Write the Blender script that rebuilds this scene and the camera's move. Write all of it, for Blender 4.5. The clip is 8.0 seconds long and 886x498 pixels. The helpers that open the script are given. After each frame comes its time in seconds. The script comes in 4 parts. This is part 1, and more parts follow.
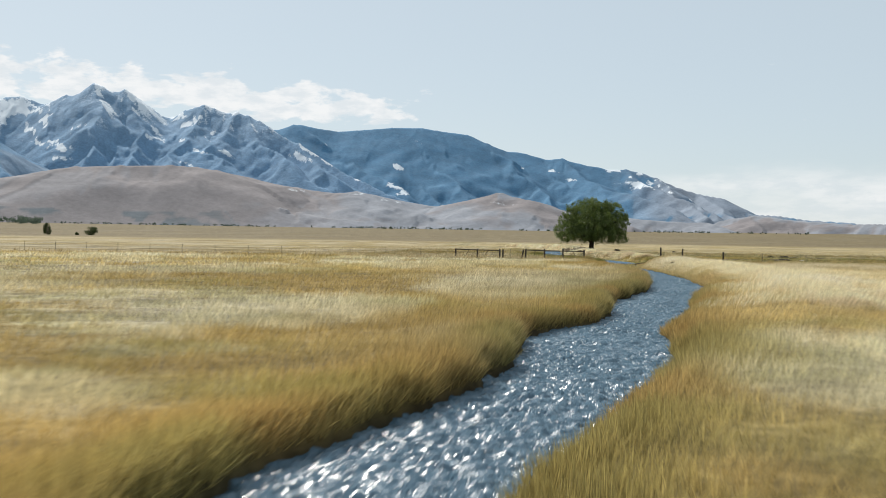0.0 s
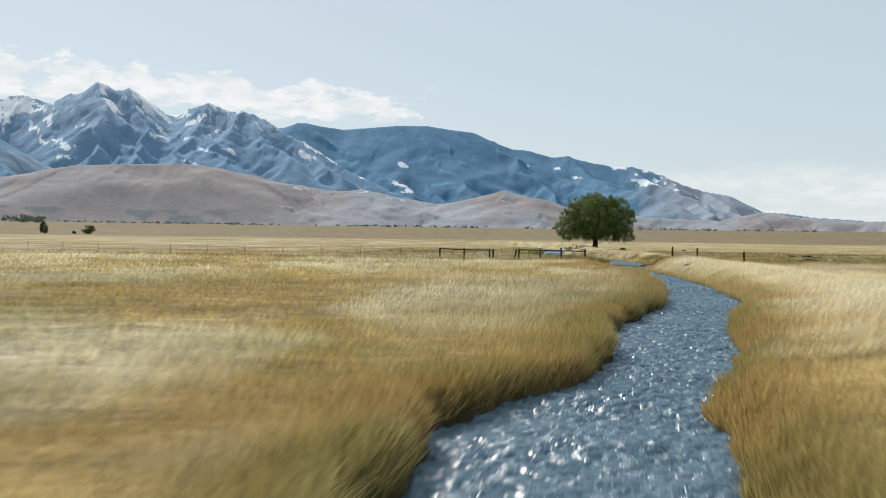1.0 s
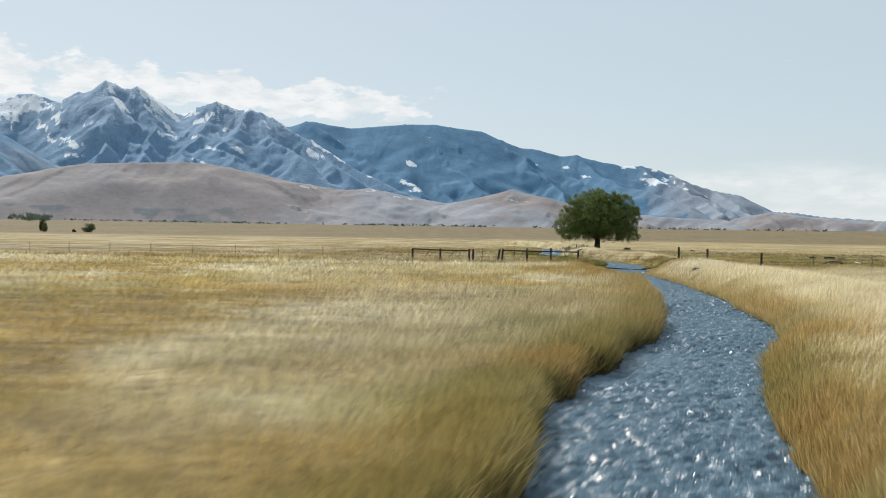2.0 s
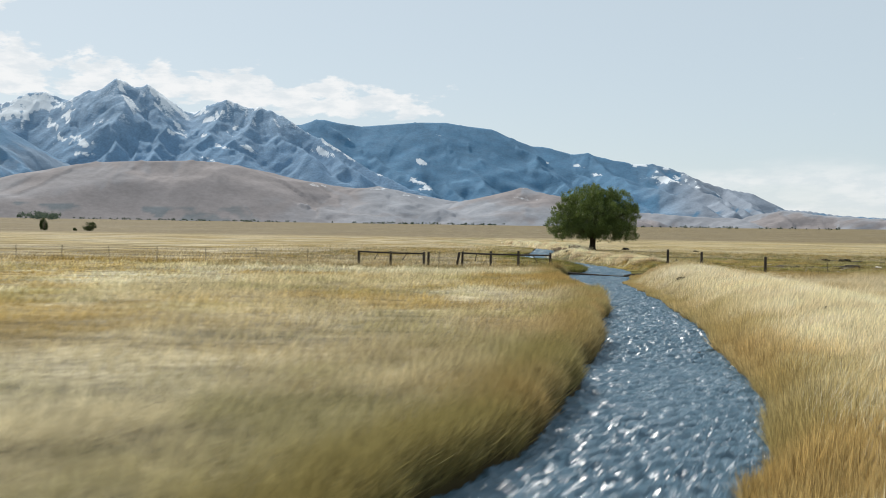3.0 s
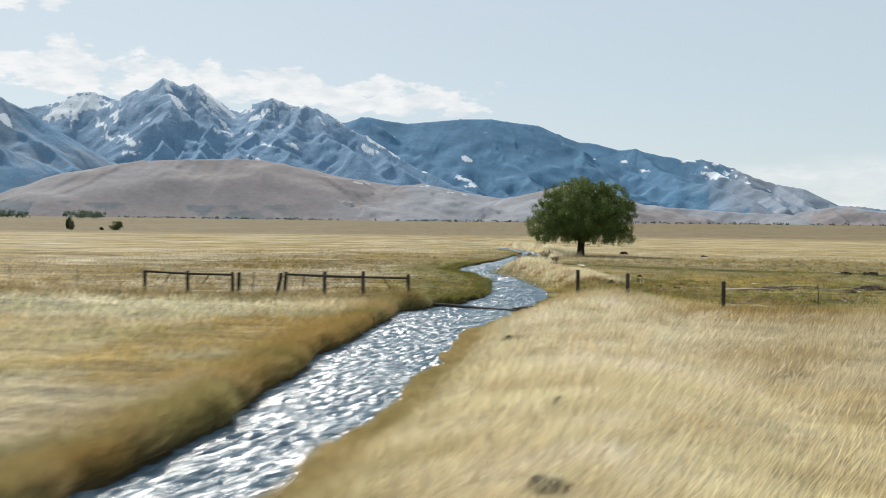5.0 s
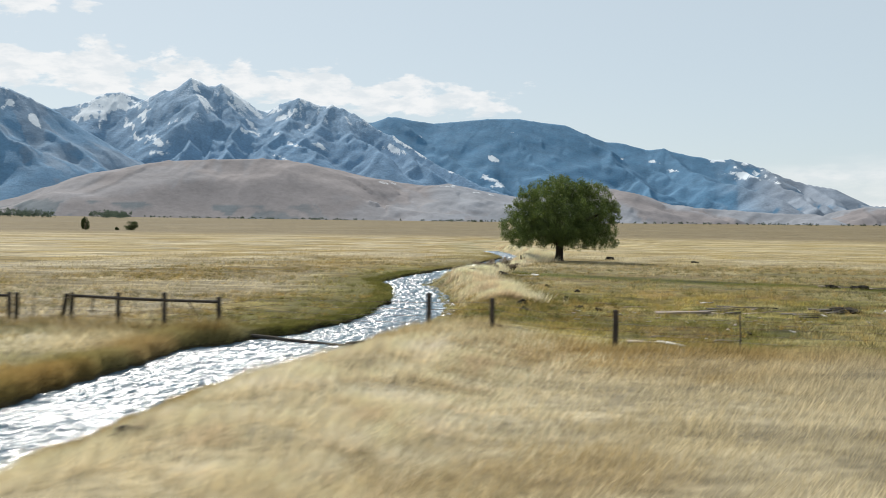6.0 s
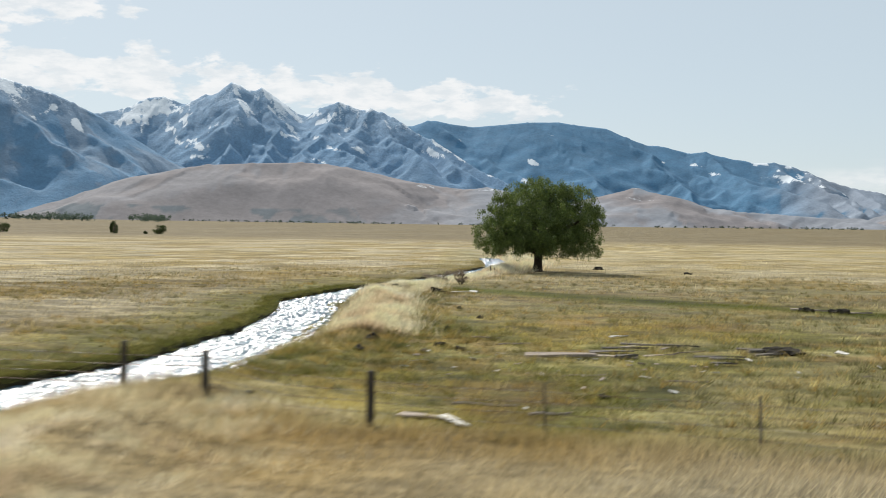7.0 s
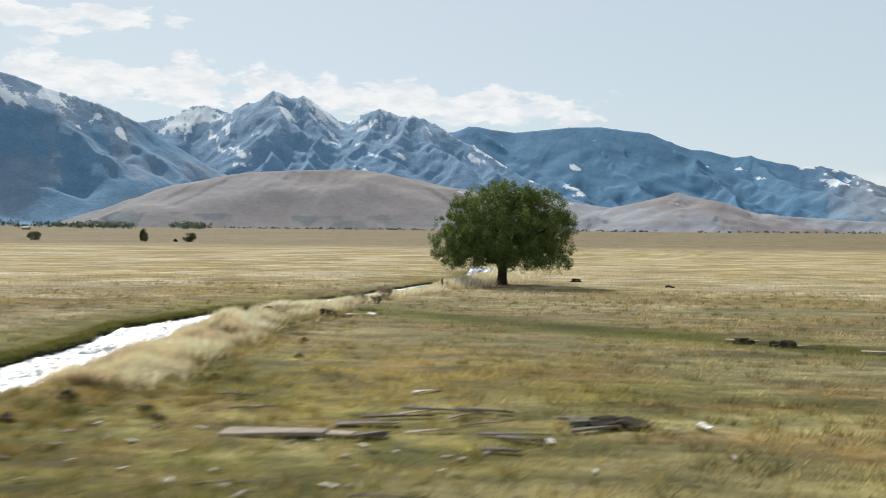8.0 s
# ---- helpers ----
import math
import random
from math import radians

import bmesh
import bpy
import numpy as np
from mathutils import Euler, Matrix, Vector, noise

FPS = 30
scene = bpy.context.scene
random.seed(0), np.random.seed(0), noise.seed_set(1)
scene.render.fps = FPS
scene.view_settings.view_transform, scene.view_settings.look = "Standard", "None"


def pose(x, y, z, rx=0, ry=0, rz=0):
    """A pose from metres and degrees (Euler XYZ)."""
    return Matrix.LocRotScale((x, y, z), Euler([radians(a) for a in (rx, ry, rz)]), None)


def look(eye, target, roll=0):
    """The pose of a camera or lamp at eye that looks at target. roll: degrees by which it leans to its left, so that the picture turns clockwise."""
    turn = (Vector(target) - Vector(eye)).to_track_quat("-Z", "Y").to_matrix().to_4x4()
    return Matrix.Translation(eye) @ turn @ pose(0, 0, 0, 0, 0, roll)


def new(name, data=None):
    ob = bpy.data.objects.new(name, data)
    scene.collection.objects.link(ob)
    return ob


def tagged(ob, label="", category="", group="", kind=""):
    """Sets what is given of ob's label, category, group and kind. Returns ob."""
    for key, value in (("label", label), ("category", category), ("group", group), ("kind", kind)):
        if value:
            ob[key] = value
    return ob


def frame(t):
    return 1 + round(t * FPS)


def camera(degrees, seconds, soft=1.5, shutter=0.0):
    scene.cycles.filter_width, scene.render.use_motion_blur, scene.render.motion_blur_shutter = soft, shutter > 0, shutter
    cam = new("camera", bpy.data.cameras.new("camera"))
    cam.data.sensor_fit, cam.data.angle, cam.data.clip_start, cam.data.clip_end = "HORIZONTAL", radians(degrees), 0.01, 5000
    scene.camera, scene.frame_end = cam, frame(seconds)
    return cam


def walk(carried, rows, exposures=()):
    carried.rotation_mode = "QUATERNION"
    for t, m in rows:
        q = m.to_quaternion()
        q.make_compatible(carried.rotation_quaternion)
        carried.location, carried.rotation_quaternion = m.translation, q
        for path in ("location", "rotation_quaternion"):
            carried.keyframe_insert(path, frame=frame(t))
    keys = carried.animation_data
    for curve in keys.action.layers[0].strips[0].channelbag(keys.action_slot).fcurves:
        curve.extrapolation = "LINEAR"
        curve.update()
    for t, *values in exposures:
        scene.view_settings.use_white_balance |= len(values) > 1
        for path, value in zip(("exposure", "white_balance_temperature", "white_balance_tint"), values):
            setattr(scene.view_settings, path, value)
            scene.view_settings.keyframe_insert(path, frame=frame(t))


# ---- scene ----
cam = camera(44.0, 8.0, soft=0.9, shutter=0.5)
PATH = [
    (0, (-9.304, -21.965, 2.350), (-9.721, -11.974, 2.248), 0.85),
    (0.5, (-8.513, -14.784, 2.370), (-8.954, -4.794, 2.260), 0.82),
    (1, (-7.507, -6.729, 2.389), (-7.976, 3.259, 2.269), 0.75),
    (1.5, (-6.421, 0.512, 2.347), (-6.928, 10.499, 2.222), 0.79),
    (3, (-0.979, 22.202, 2.594), (-1.633, 32.180, 2.448), 0.83),
    (3.5, (1.247, 29.049, 2.786), (0.520, 39.021, 2.630), 0.81),
    (4, (3.900, 36.377, 2.987), (3.058, 46.341, 2.826), 0.87),
    (4.5, (6.547, 43.011, 3.268), (5.574, 52.962, 3.096), 0.72),
    (6, (16.264, 63.718, 3.986), (14.910, 73.624, 3.806), 0.72),
    (6.5, (19.559, 70.224, 4.277), (18.039, 80.106, 4.101), 0.74),
    (7, (23.233, 77.444, 4.530), (21.507, 87.293, 4.379), 0.80),
    (7.5, (26.604, 84.154, 4.774), (24.703, 93.971, 4.642), 0.88),
    (8, (30.444, 91.958, 4.975), (28.323, 101.730, 4.875), 0.53),
]
walk(cam, [(t, look(eye, target, roll)) for t, eye, target, roll in PATH])

# ---- world, sun, exposure ----
SUN_AZ, SUN_EL = radians(-32), radians(39)
SUN_DIR = Vector((math.sin(SUN_AZ) * math.cos(SUN_EL), math.cos(SUN_AZ) * math.cos(SUN_EL), math.sin(SUN_EL)))
scene.view_settings.exposure = 0.0


def node(nt, kind, **inputs):
    n = nt.nodes.new(kind)
    for key, value in inputs.items():
        n.inputs[key.replace("_", " ")].default_value = value
    return n


def math_node(nt, op, a, b=None, c=None, clamp=False):
    n = nt.nodes.new("ShaderNodeMath")
    n.operation, n.use_clamp = op, clamp
    for i, v in enumerate((a, b, c)):
        if v is None:
            continue
        if isinstance(v, (int, float)):
            n.inputs[i].default_value = v
        else:
            nt.links.new(v, n.inputs[i])
    return n.outputs[0]


def smooth(nt, v, lo, hi, to0=0.0, to1=1.0):
    n = nt.nodes.new("ShaderNodeMapRange")
    n.interpolation_type = "SMOOTHSTEP"
    n.inputs[1].default_value, n.inputs[2].default_value = lo, hi
    n.inputs[3].default_value, n.inputs[4].default_value = to0, to1
    nt.links.new(v, n.inputs[0])
    return n.outputs[0]


def noise_node(nt, vec, scale, detail=4.0, rough=0.55, distort=0.0):
    n = nt.nodes.new("ShaderNodeTexNoise")
    n.inputs["Scale"].default_value, n.inputs["Detail"].default_value = scale, detail
    n.inputs["Roughness"].default_value, n.inputs["Distortion"].default_value = rough, distort
    nt.links.new(vec, n.inputs["Vector"])
    return n.outputs["Fac"]


def stretch(nt, vec, sx, sy, sz):
    n = nt.nodes.new("ShaderNodeMapping")
    n.inputs["Scale"].default_value = (sx, sy, sz)
    nt.links.new(vec, n.inputs["Vector"])
    return n.outputs["Vector"]


def mix_color(nt, fac, a, b, blend="MIX"):
    n = nt.nodes.new("ShaderNodeMix")
    n.data_type, n.blend_type = "RGBA", blend
    for sock, v in ((n.inputs[0], fac), (n.inputs[6], a), (n.inputs[7], b)):
        if isinstance(v, (int, float)):
            sock.default_value = v
        elif isinstance(v, tuple):
            sock.default_value = (*v, 1.0)
        else:
            nt.links.new(v, sock)
    return n.outputs[2]


world = bpy.data.worlds.new("sky")
scene.world = world
world.use_nodes = True
wt = world.node_tree
wt.nodes.clear()
sky = wt.nodes.new("ShaderNodeTexSky")
sky.sky_type, sky.sun_disc = "NISHITA", False
sky.sun_elevation, sky.sun_rotation = SUN_EL, SUN_AZ
sky.altitude, sky.air_density, sky.dust_density, sky.ozone_density = 1700, 1.0, 2.5, 1.0
coord = wt.nodes.new("ShaderNodeTexCoord").outputs["Generated"]
sep = wt.nodes.new("ShaderNodeSeparateXYZ")
wt.links.new(coord, sep.inputs[0])
flat = math_node(wt, "ARCTAN2", sep.outputs[0], sep.outputs[1])          # azimuth, radians
rise = math_node(wt, "ARCSINE", sep.outputs[2])                          # elevation, radians
comb = wt.nodes.new("ShaderNodeCombineXYZ")
wt.links.new(flat, comb.inputs[0])
wt.links.new(rise, comb.inputs[1])
sphere = comb.outputs[0]
# long bank of fair-weather cloud over the peaks, thinning away from them
billow = noise_node(wt, stretch(wt, sphere, 26, 62, 1), 1.0, 9.0, 0.56, 0.15)
shape = noise_node(wt, stretch(wt, sphere, 7.0, 26, 1), 1.0, 3.0, 0.5)
middle = math_node(wt, "MULTIPLY_ADD", flat, -0.022, radians(6.75))
thick = smooth(wt, flat, radians(-30), radians(-8), radians(4.3), radians(1.5))
upper = math_node(wt, "DIVIDE", math_node(wt, "SUBTRACT", rise, middle), thick)
upper = smooth(wt, upper, 0.0, 1.0, 1.0, 0.0)
under = smooth(wt, math_node(wt, "SUBTRACT", rise, middle), radians(-1.6), radians(-0.3))
side = smooth(wt, flat, radians(-7), radians(0), 1.0, 0.0)
bank = math_node(wt, "MULTIPLY", math_node(wt, "MULTIPLY", upper, under), side)
second = smooth(wt, math_node(wt, "ABSOLUTE", math_node(wt, "SUBTRACT", rise, radians(10.6))), 0.0, radians(1.7), 1.0, 0.0)
second = math_node(wt, "MULTIPLY", second, smooth(wt, flat, radians(-29), radians(-23), 1.0, 0.0))
bank = math_node(wt, "MAXIMUM", bank, math_node(wt, "MULTIPLY", second, 1.0))
dense = math_node(wt, "ADD", math_node(wt, "MULTIPLY", billow, 0.95), math_node(wt, "MULTIPLY", shape, 0.5))
dense = math_node(wt, "ADD", dense, math_node(wt, "MULTIPLY", bank, 0.37))
cloud = smooth(wt, dense, 0.94, 1.05)
# low bright haze cloud beyond the end of the range
ragged = math_node(wt, "MULTIPLY_ADD", noise_node(wt, stretch(wt, sphere, 9, 50, 1), 1.0, 6.0), radians(1.6), radians(-0.8))
low = smooth(wt, math_node(wt, "ABSOLUTE", math_node(wt, "ADD", math_node(wt, "SUBTRACT", rise, radians(2.0)), ragged)), radians(0.5), radians(2.0), 1.0, 0.0)
low = math_node(wt, "MULTIPLY", low, smooth(wt, flat, radians(4), radians(12)))
low = math_node(wt, "MULTIPLY", low, smooth(wt, noise_node(wt, stretch(wt, sphere, 5, 40, 1), 1.0, 5.0), 0.3, 0.6, 0.3, 0.75))
cloud = math_node(wt, "MAXIMUM", math_node(wt, "MULTIPLY", cloud, 0.9), low)
veil = mix_color(wt, 0.74, sky.outputs[0], (6.25, 7.15, 7.55))
puff = smooth(wt, noise_node(wt, stretch(wt, sphere, 34, 90, 1), 1.0, 7.0, 0.6), 0.36, 0.62)
tone = mix_color(wt, cloud, veil, mix_color(wt, puff, (7.7, 8.15, 8.45), (9.3, 9.35, 9.35)))
back = node(wt, "ShaderNodeBackground", Strength=0.1)
wt.links.new(tone, back.inputs[0])
wt.links.new(back.outputs[0], wt.nodes.new("ShaderNodeOutputWorld").inputs[0])

sun = new("sun", bpy.data.lights.new("sun", "SUN"))
sun.data.energy, sun.data.angle, sun.data.color = 5.0, radians(0.53), (1.0, 0.955, 0.875)
sun.matrix_world = look(SUN_DIR * 100, (0, 0, 0))


# ---- materials ----
def material(name, rough=0.8):
    m = bpy.data.materials.new(name)
    m.use_nodes = True
    nt = m.node_tree
    bsdf = nt.nodes["Principled BSDF"]
    bsdf.inputs["Roughness"].default_value = rough
    bsdf.inputs["Specular IOR Level"].default_value = 0.12 if rough > 0.6 else 0.5
    return m, nt, bsdf


def object_coord(nt):
    return nt.nodes.new("ShaderNodeTexCoord").outputs["Object"]


def bump(nt, bsdf, height, strength, distance):
    b = nt.nodes.new("ShaderNodeBump")
    b.inputs["Strength"].default_value, b.inputs["Distance"].default_value = strength, distance
    nt.links.new(height, b.inputs["Height"])
    nt.links.new(b.outputs[0], bsdf.inputs["Normal"])


def make_ground():
    m, nt, bsdf = material("meadow_soil", 0.95)
    co = object_coord(nt)
    att = nt.nodes.new("ShaderNodeAttribute")
    att.attribute_name = "tint"
    fine = noise_node(nt, co, 3.0, 6.0, 0.65)
    streak = noise_node(nt, stretch(nt, co, 0.012, 0.05, 1), 1.0, 6.0, 0.6)
    patch = noise_node(nt, stretch(nt, co, 0.06, 0.16, 1), 1.0, 5.0, 0.6)
    line = noise_node(nt, stretch(nt, co, 0.022, 0.075, 1), 1.0, 7.0, 0.72, 0.8)
    c = mix_color(nt, 1.0, att.outputs["Color"], smooth(nt, patch, 0.38, 0.64, 0.82, 1.22), "MULTIPLY")
    c = mix_color(nt, smooth(nt, streak, 0.44, 0.60), c, mix_color(nt, 1.0, c, (0.86, 0.83, 0.74), "MULTIPLY"))
    c = mix_color(nt, smooth(nt, line, 0.54, 0.66), c, mix_color(nt, 1.0, c, (0.77, 0.75, 0.66), "MULTIPLY"))
    tuft = noise_node(nt, stretch(nt, co, 0.22, 0.6, 1), 1.0, 5.0, 0.7)
    c = mix_color(nt, 1.0, c, smooth(nt, tuft, 0.36, 0.64, 0.62, 1.28), "MULTIPLY")
    v = smooth(nt, fine, 0.3, 0.7, 0.62, 1.12)
    c = mix_color(nt, 1.0, c, v, "MULTIPLY")
    nt.links.new(c, bsdf.inputs["Base Color"])
    bump(nt, bsdf, fine, 0.6, 0.15)
    return m


def make_grass():
    m, nt, bsdf = material("dry_grass", 0.7)
    att = nt.nodes.new("ShaderNodeAttribute")
    att.attribute_name = "tint"
    geo = nt.nodes.new("ShaderNodeNewGeometry")
    v = smooth(nt, geo.outputs["Random Per Island"], 0.0, 1.0, 0.55, 1.4)
    c = mix_color(nt, 1.0, att.outputs["Color"], v, "MULTIPLY")
    nt.links.new(c, bsdf.inputs["Base Color"])
    trans = nt.nodes.new("ShaderNodeBsdfTranslucent")
    nt.links.new(c, trans.inputs["Color"])
    mixs = nt.nodes.new("ShaderNodeMixShader")
    mixs.inputs[0].default_value = 0.38
    nt.links.new(bsdf.outputs[0], mixs.inputs[1])
    nt.links.new(trans.outputs[0], mixs.inputs[2])
    nt.links.new(mixs.outputs[0], nt.nodes["Material Output"].inputs["Surface"])
    return m


def make_leaf(name, dark, light, rough=0.5):
    m, nt, bsdf = material(name, rough)
    geo = nt.nodes.new("ShaderNodeNewGeometry")
    c = mix_color(nt, geo.outputs["Random Per Island"], dark, light)
    nt.links.new(c, bsdf.inputs["Base Color"])
    trans = nt.nodes.new("ShaderNodeBsdfTranslucent")
    nt.links.new(c, trans.inputs["Color"])
    mixs = nt.nodes.new("ShaderNodeMixShader")
    mixs.inputs[0].default_value = 0.38
    nt.links.new(bsdf.outputs[0], mixs.inputs[1])
    nt.links.new(trans.outputs[0], mixs.inputs[2])
    nt.links.new(mixs.outputs[0], nt.nodes["Material Output"].inputs["Surface"])
    return m


def make_wood(name, dark, light, along=(9, 9, 0.8)):
    m, nt, bsdf = material(name, 0.85)
    co = object_coord(nt)
    grain = noise_node(nt, stretch(nt, co, *along), 3.0, 6.0, 0.65, 0.4)
    blot = noise_node(nt, co, 1.3, 3.0)
    rnd = nt.nodes.new("ShaderNodeObjectInfo").outputs["Random"]
    c = mix_color(nt, smooth(nt, grain, 0.3, 0.7), dark, light)
    c = mix_color(nt, smooth(nt, blot, 0.4, 0.7, 0.0, 0.5), c, tuple(v * 0.55 for v in dark))
    c = mix_color(nt, 1.0, c, smooth(nt, rnd, 0.0, 1.0, 0.8, 1.2), "MULTIPLY")
    nt.links.new(c, bsdf.inputs["Base Color"])
    bump(nt, bsdf, grain, 0.7, 0.02)
    return m


def make_water():
    m, nt, bsdf = material("stream_water", 0.23)
    co = object_coord(nt)
    bsdf.inputs["Base Color"].default_value = (0.075, 0.135, 0.185, 1)
    bsdf.inputs["IOR"].default_value = 1.42
    b = noise_node(nt, stretch(nt, co, 14.0, 19.0, 1), 1.0, 3.0, 0.6, 0.3)
    bump(nt, bsdf, b, 0.9, 0.045)
    return m


def make_slope(name, speck, bumpy, grain=0.05):
    """Mountain land: its cover comes with the mesh, broken up by tree tops and scree; snow ends in a ragged edge."""
    m, nt, bsdf = material(name, 0.95)
    co = object_coord(nt)
    tint, drift = nt.nodes.new("ShaderNodeAttribute"), nt.nodes.new("ShaderNodeAttribute")
    tint.attribute_name, drift.attribute_name = "tint", "snow"
    fine = noise_node(nt, co, grain * 2.4, 5.0, 0.7)
    coarse = noise_node(nt, co, grain * 0.4, 6.0, 0.65)
    c = mix_color(nt, 1.0, tint.outputs["Color"], smooth(nt, fine, 0.3, 0.7, 1 - speck, 1 + speck), "MULTIPLY")
    c = mix_color(nt, 1.0, c, smooth(nt, coarse, 0.3, 0.7, 0.9, 1.1), "MULTIPLY")
    edge = math_node(nt, "MULTIPLY_ADD", math_node(nt, "SUBTRACT", fine, 0.5), 1.1, drift.outputs["Fac"])
    snow = smooth(nt, edge, 0.30, 0.66, 0.0, 0.82)
    c = mix_color(nt, snow, c, (0.80, 0.84, 0.88))
    nt.links.new(c, bsdf.inputs["Base Color"])
    bump(nt, bsdf, math_node(nt, "ADD", fine, coarse), 0.5, bumpy)
    return m


GROUND, GRASS, WATER = make_ground(), make_grass(), make_water()
PEAK, SLOPE, FOOTHILL = make_slope("alpine_rock", 0.16, 9.0), make_slope("forested_slope", 0.10, 6.0), make_slope("bare_foothill", 0.07, 2.0, 0.03)
# forest, open ground and rock of each mountain, blue autumn haze painted in
PEAK_HAZED_COVER = ((0.158, 0.27, 0.405), (0.215, 0.30, 0.41), (0.245, 0.35, 0.475))
RANGE_HAZED_COVER = ((0.085, 0.192, 0.31), (0.235, 0.275, 0.335), (0.09, 0.17, 0.24))
SHOULDER_HAZED_COVER = ((0.125, 0.235, 0.36), (0.235, 0.26, 0.30), (0.20, 0.285, 0.39))
FOOTHILL_HAZED_COVER = ((0.228, 0.208, 0.212), (0.25, 0.262, 0.292), (0.3, 0.3, 0.3))
STAKE = make_wood("weathered_stake", (0.09, 0.08, 0.065), (0.20, 0.175, 0.14))
POST = make_wood("weathered_post_wood", (0.030, 0.026, 0.024), (0.10, 0.085, 0.07))
PLANK = make_wood("grey_board_wood", (0.22, 0.175, 0.14), (0.48, 0.40, 0.335), (1, 12, 12))
DARK_PLANK = make_wood("dark_board_wood", (0.07, 0.06, 0.052), (0.22, 0.195, 0.17), (1, 12, 12))
BARK = make_wood("willow_bark", (0.025, 0.02, 0.016), (0.09, 0.07, 0.05))
LEAF = make_leaf("willow_leaf", (0.030, 0.058, 0.012), (0.185, 0.240, 0.050))
BUSH_LEAF = make_leaf("bush_leaf", (0.03, 0.05, 0.015), (0.07, 0.09, 0.03), 0.8)
# far leaves have some bluish haze mixed into their green
FAR_LEAF = make_leaf("distant_leaf", (0.055, 0.085, 0.07), (0.12, 0.15, 0.105), 0.8)


# ---- helpers for building ----
def lattice(x, y, seed):
    h = np.sin(x * 127.1 + y * 311.7 + seed * 74.7) * 43758.5453
    return h - np.floor(h)


def vnoise(x, y, seed=0):
    """Smooth noise from 0 to 1 at arrays of places."""
    xi, yi = np.floor(x), np.floor(y)
    u, v = x - xi, y - yi
    u, v = u * u * (3 - 2 * u), v * v * (3 - 2 * v)
    a, b = lattice(xi, yi, seed), lattice(xi + 1, yi, seed)
    c, d = lattice(xi, yi + 1, seed), lattice(xi + 1, yi + 1, seed)
    return (a * (1 - u) + b * u) * (1 - v) + (c * (1 - u) + d * u) * v


def fnoise(x, y, seed=0, octaves=4):
    total, amp, norm = 0.0, 1.0, 0.0
    for k in range(octaves):
        total, norm = total + amp * vnoise(x * 2**k + 17.3 * k, y * 2**k - 9.1 * k, seed + k), norm + amp
        amp *= 0.5
    return total / norm


def step(v, lo, hi):
    t = np.clip((v - lo) / (hi - lo), 0, 1)
    return t * t * (3 - 2 * t)


def mesh_from(name, verts, faces, mat, tint=None, smoothed=False):
    """One mesh from arrays of places and of equal-sided faces."""
    me = bpy.data.meshes.new(name)
    n, k = faces.shape
    me.vertices.add(len(verts))
    me.vertices.foreach_set("co", np.ascontiguousarray(verts, np.float32).ravel())
    me.loops.add(n * k)
    me.loops.foreach_set("vertex_index", np.ascontiguousarray(faces, np.int32).ravel())
    me.polygons.add(n)
    me.polygons.foreach_set("loop_start", np.arange(0, n * k, k, dtype=np.int32))
    if smoothed:
        me.polygons.foreach_set("use_smooth", np.ones(n, bool))
    me.update(calc_edges=True)
    if tint is not None:
        att = me.attributes.new("tint", "FLOAT_COLOR", "POINT")
        att.data.foreach_set("color", np.c_[tint, np.ones(len(tint))].astype(np.float32).ravel())
    me.materials.append(mat)
    return me


def grid_faces(rows, cols):
    a = (np.arange(rows - 1)[:, None] * cols + np.arange(cols - 1)).ravel()
    return np.stack([a, a + 1, a + cols + 1, a + cols], 1)


def part(name, bm, mat, parent, label=""):
    me = bpy.data.meshes.new(name)
    bm.to_mesh(me)
    bm.free()
    me.materials.append(mat)
    ob = new(name, me)
    ob.parent = parent
    if label:
        ob["label"] = label
    return ob


def part_mesh(name, me, parent, label=""):
    ob = new(name, me)
    ob.parent = parent
    if label:
        ob["label"] = label
    return ob


def tube(bm, points, radii, sides=8, rng=None, rough=0.0):
    """A tapering round limb along points, closed at both ends."""
    pts = [Vector(p) for p in points]
    rings = []
    for i, p in enumerate(pts):
        d = (pts[min(i + 1, len(pts) - 1)] - pts[max(i - 1, 0)]).normalized()
        side = d.orthogonal().normalized() if abs(d.z) < 0.9 else d.cross(Vector((0, 1, 0))).normalized()
        other = d.cross(side)
        ring = []
        for k in range(sides):
            a = 2 * math.pi * k / sides
            r = radii[i] * (1 + (rng.uniform(-rough, rough) if rng else 0))
            ring.append(bm.verts.new(p + (side * math.cos(a) + other * math.sin(a)) * r))
        rings.append(ring)
    for a, b in zip(rings, rings[1:]):
        for k in range(sides):
            bm.faces.new((a[k], a[(k + 1) % sides], b[(k + 1) % sides], b[k]))
    bm.faces.new(rings[0][::-1])
    bm.faces.new(rings[-1])


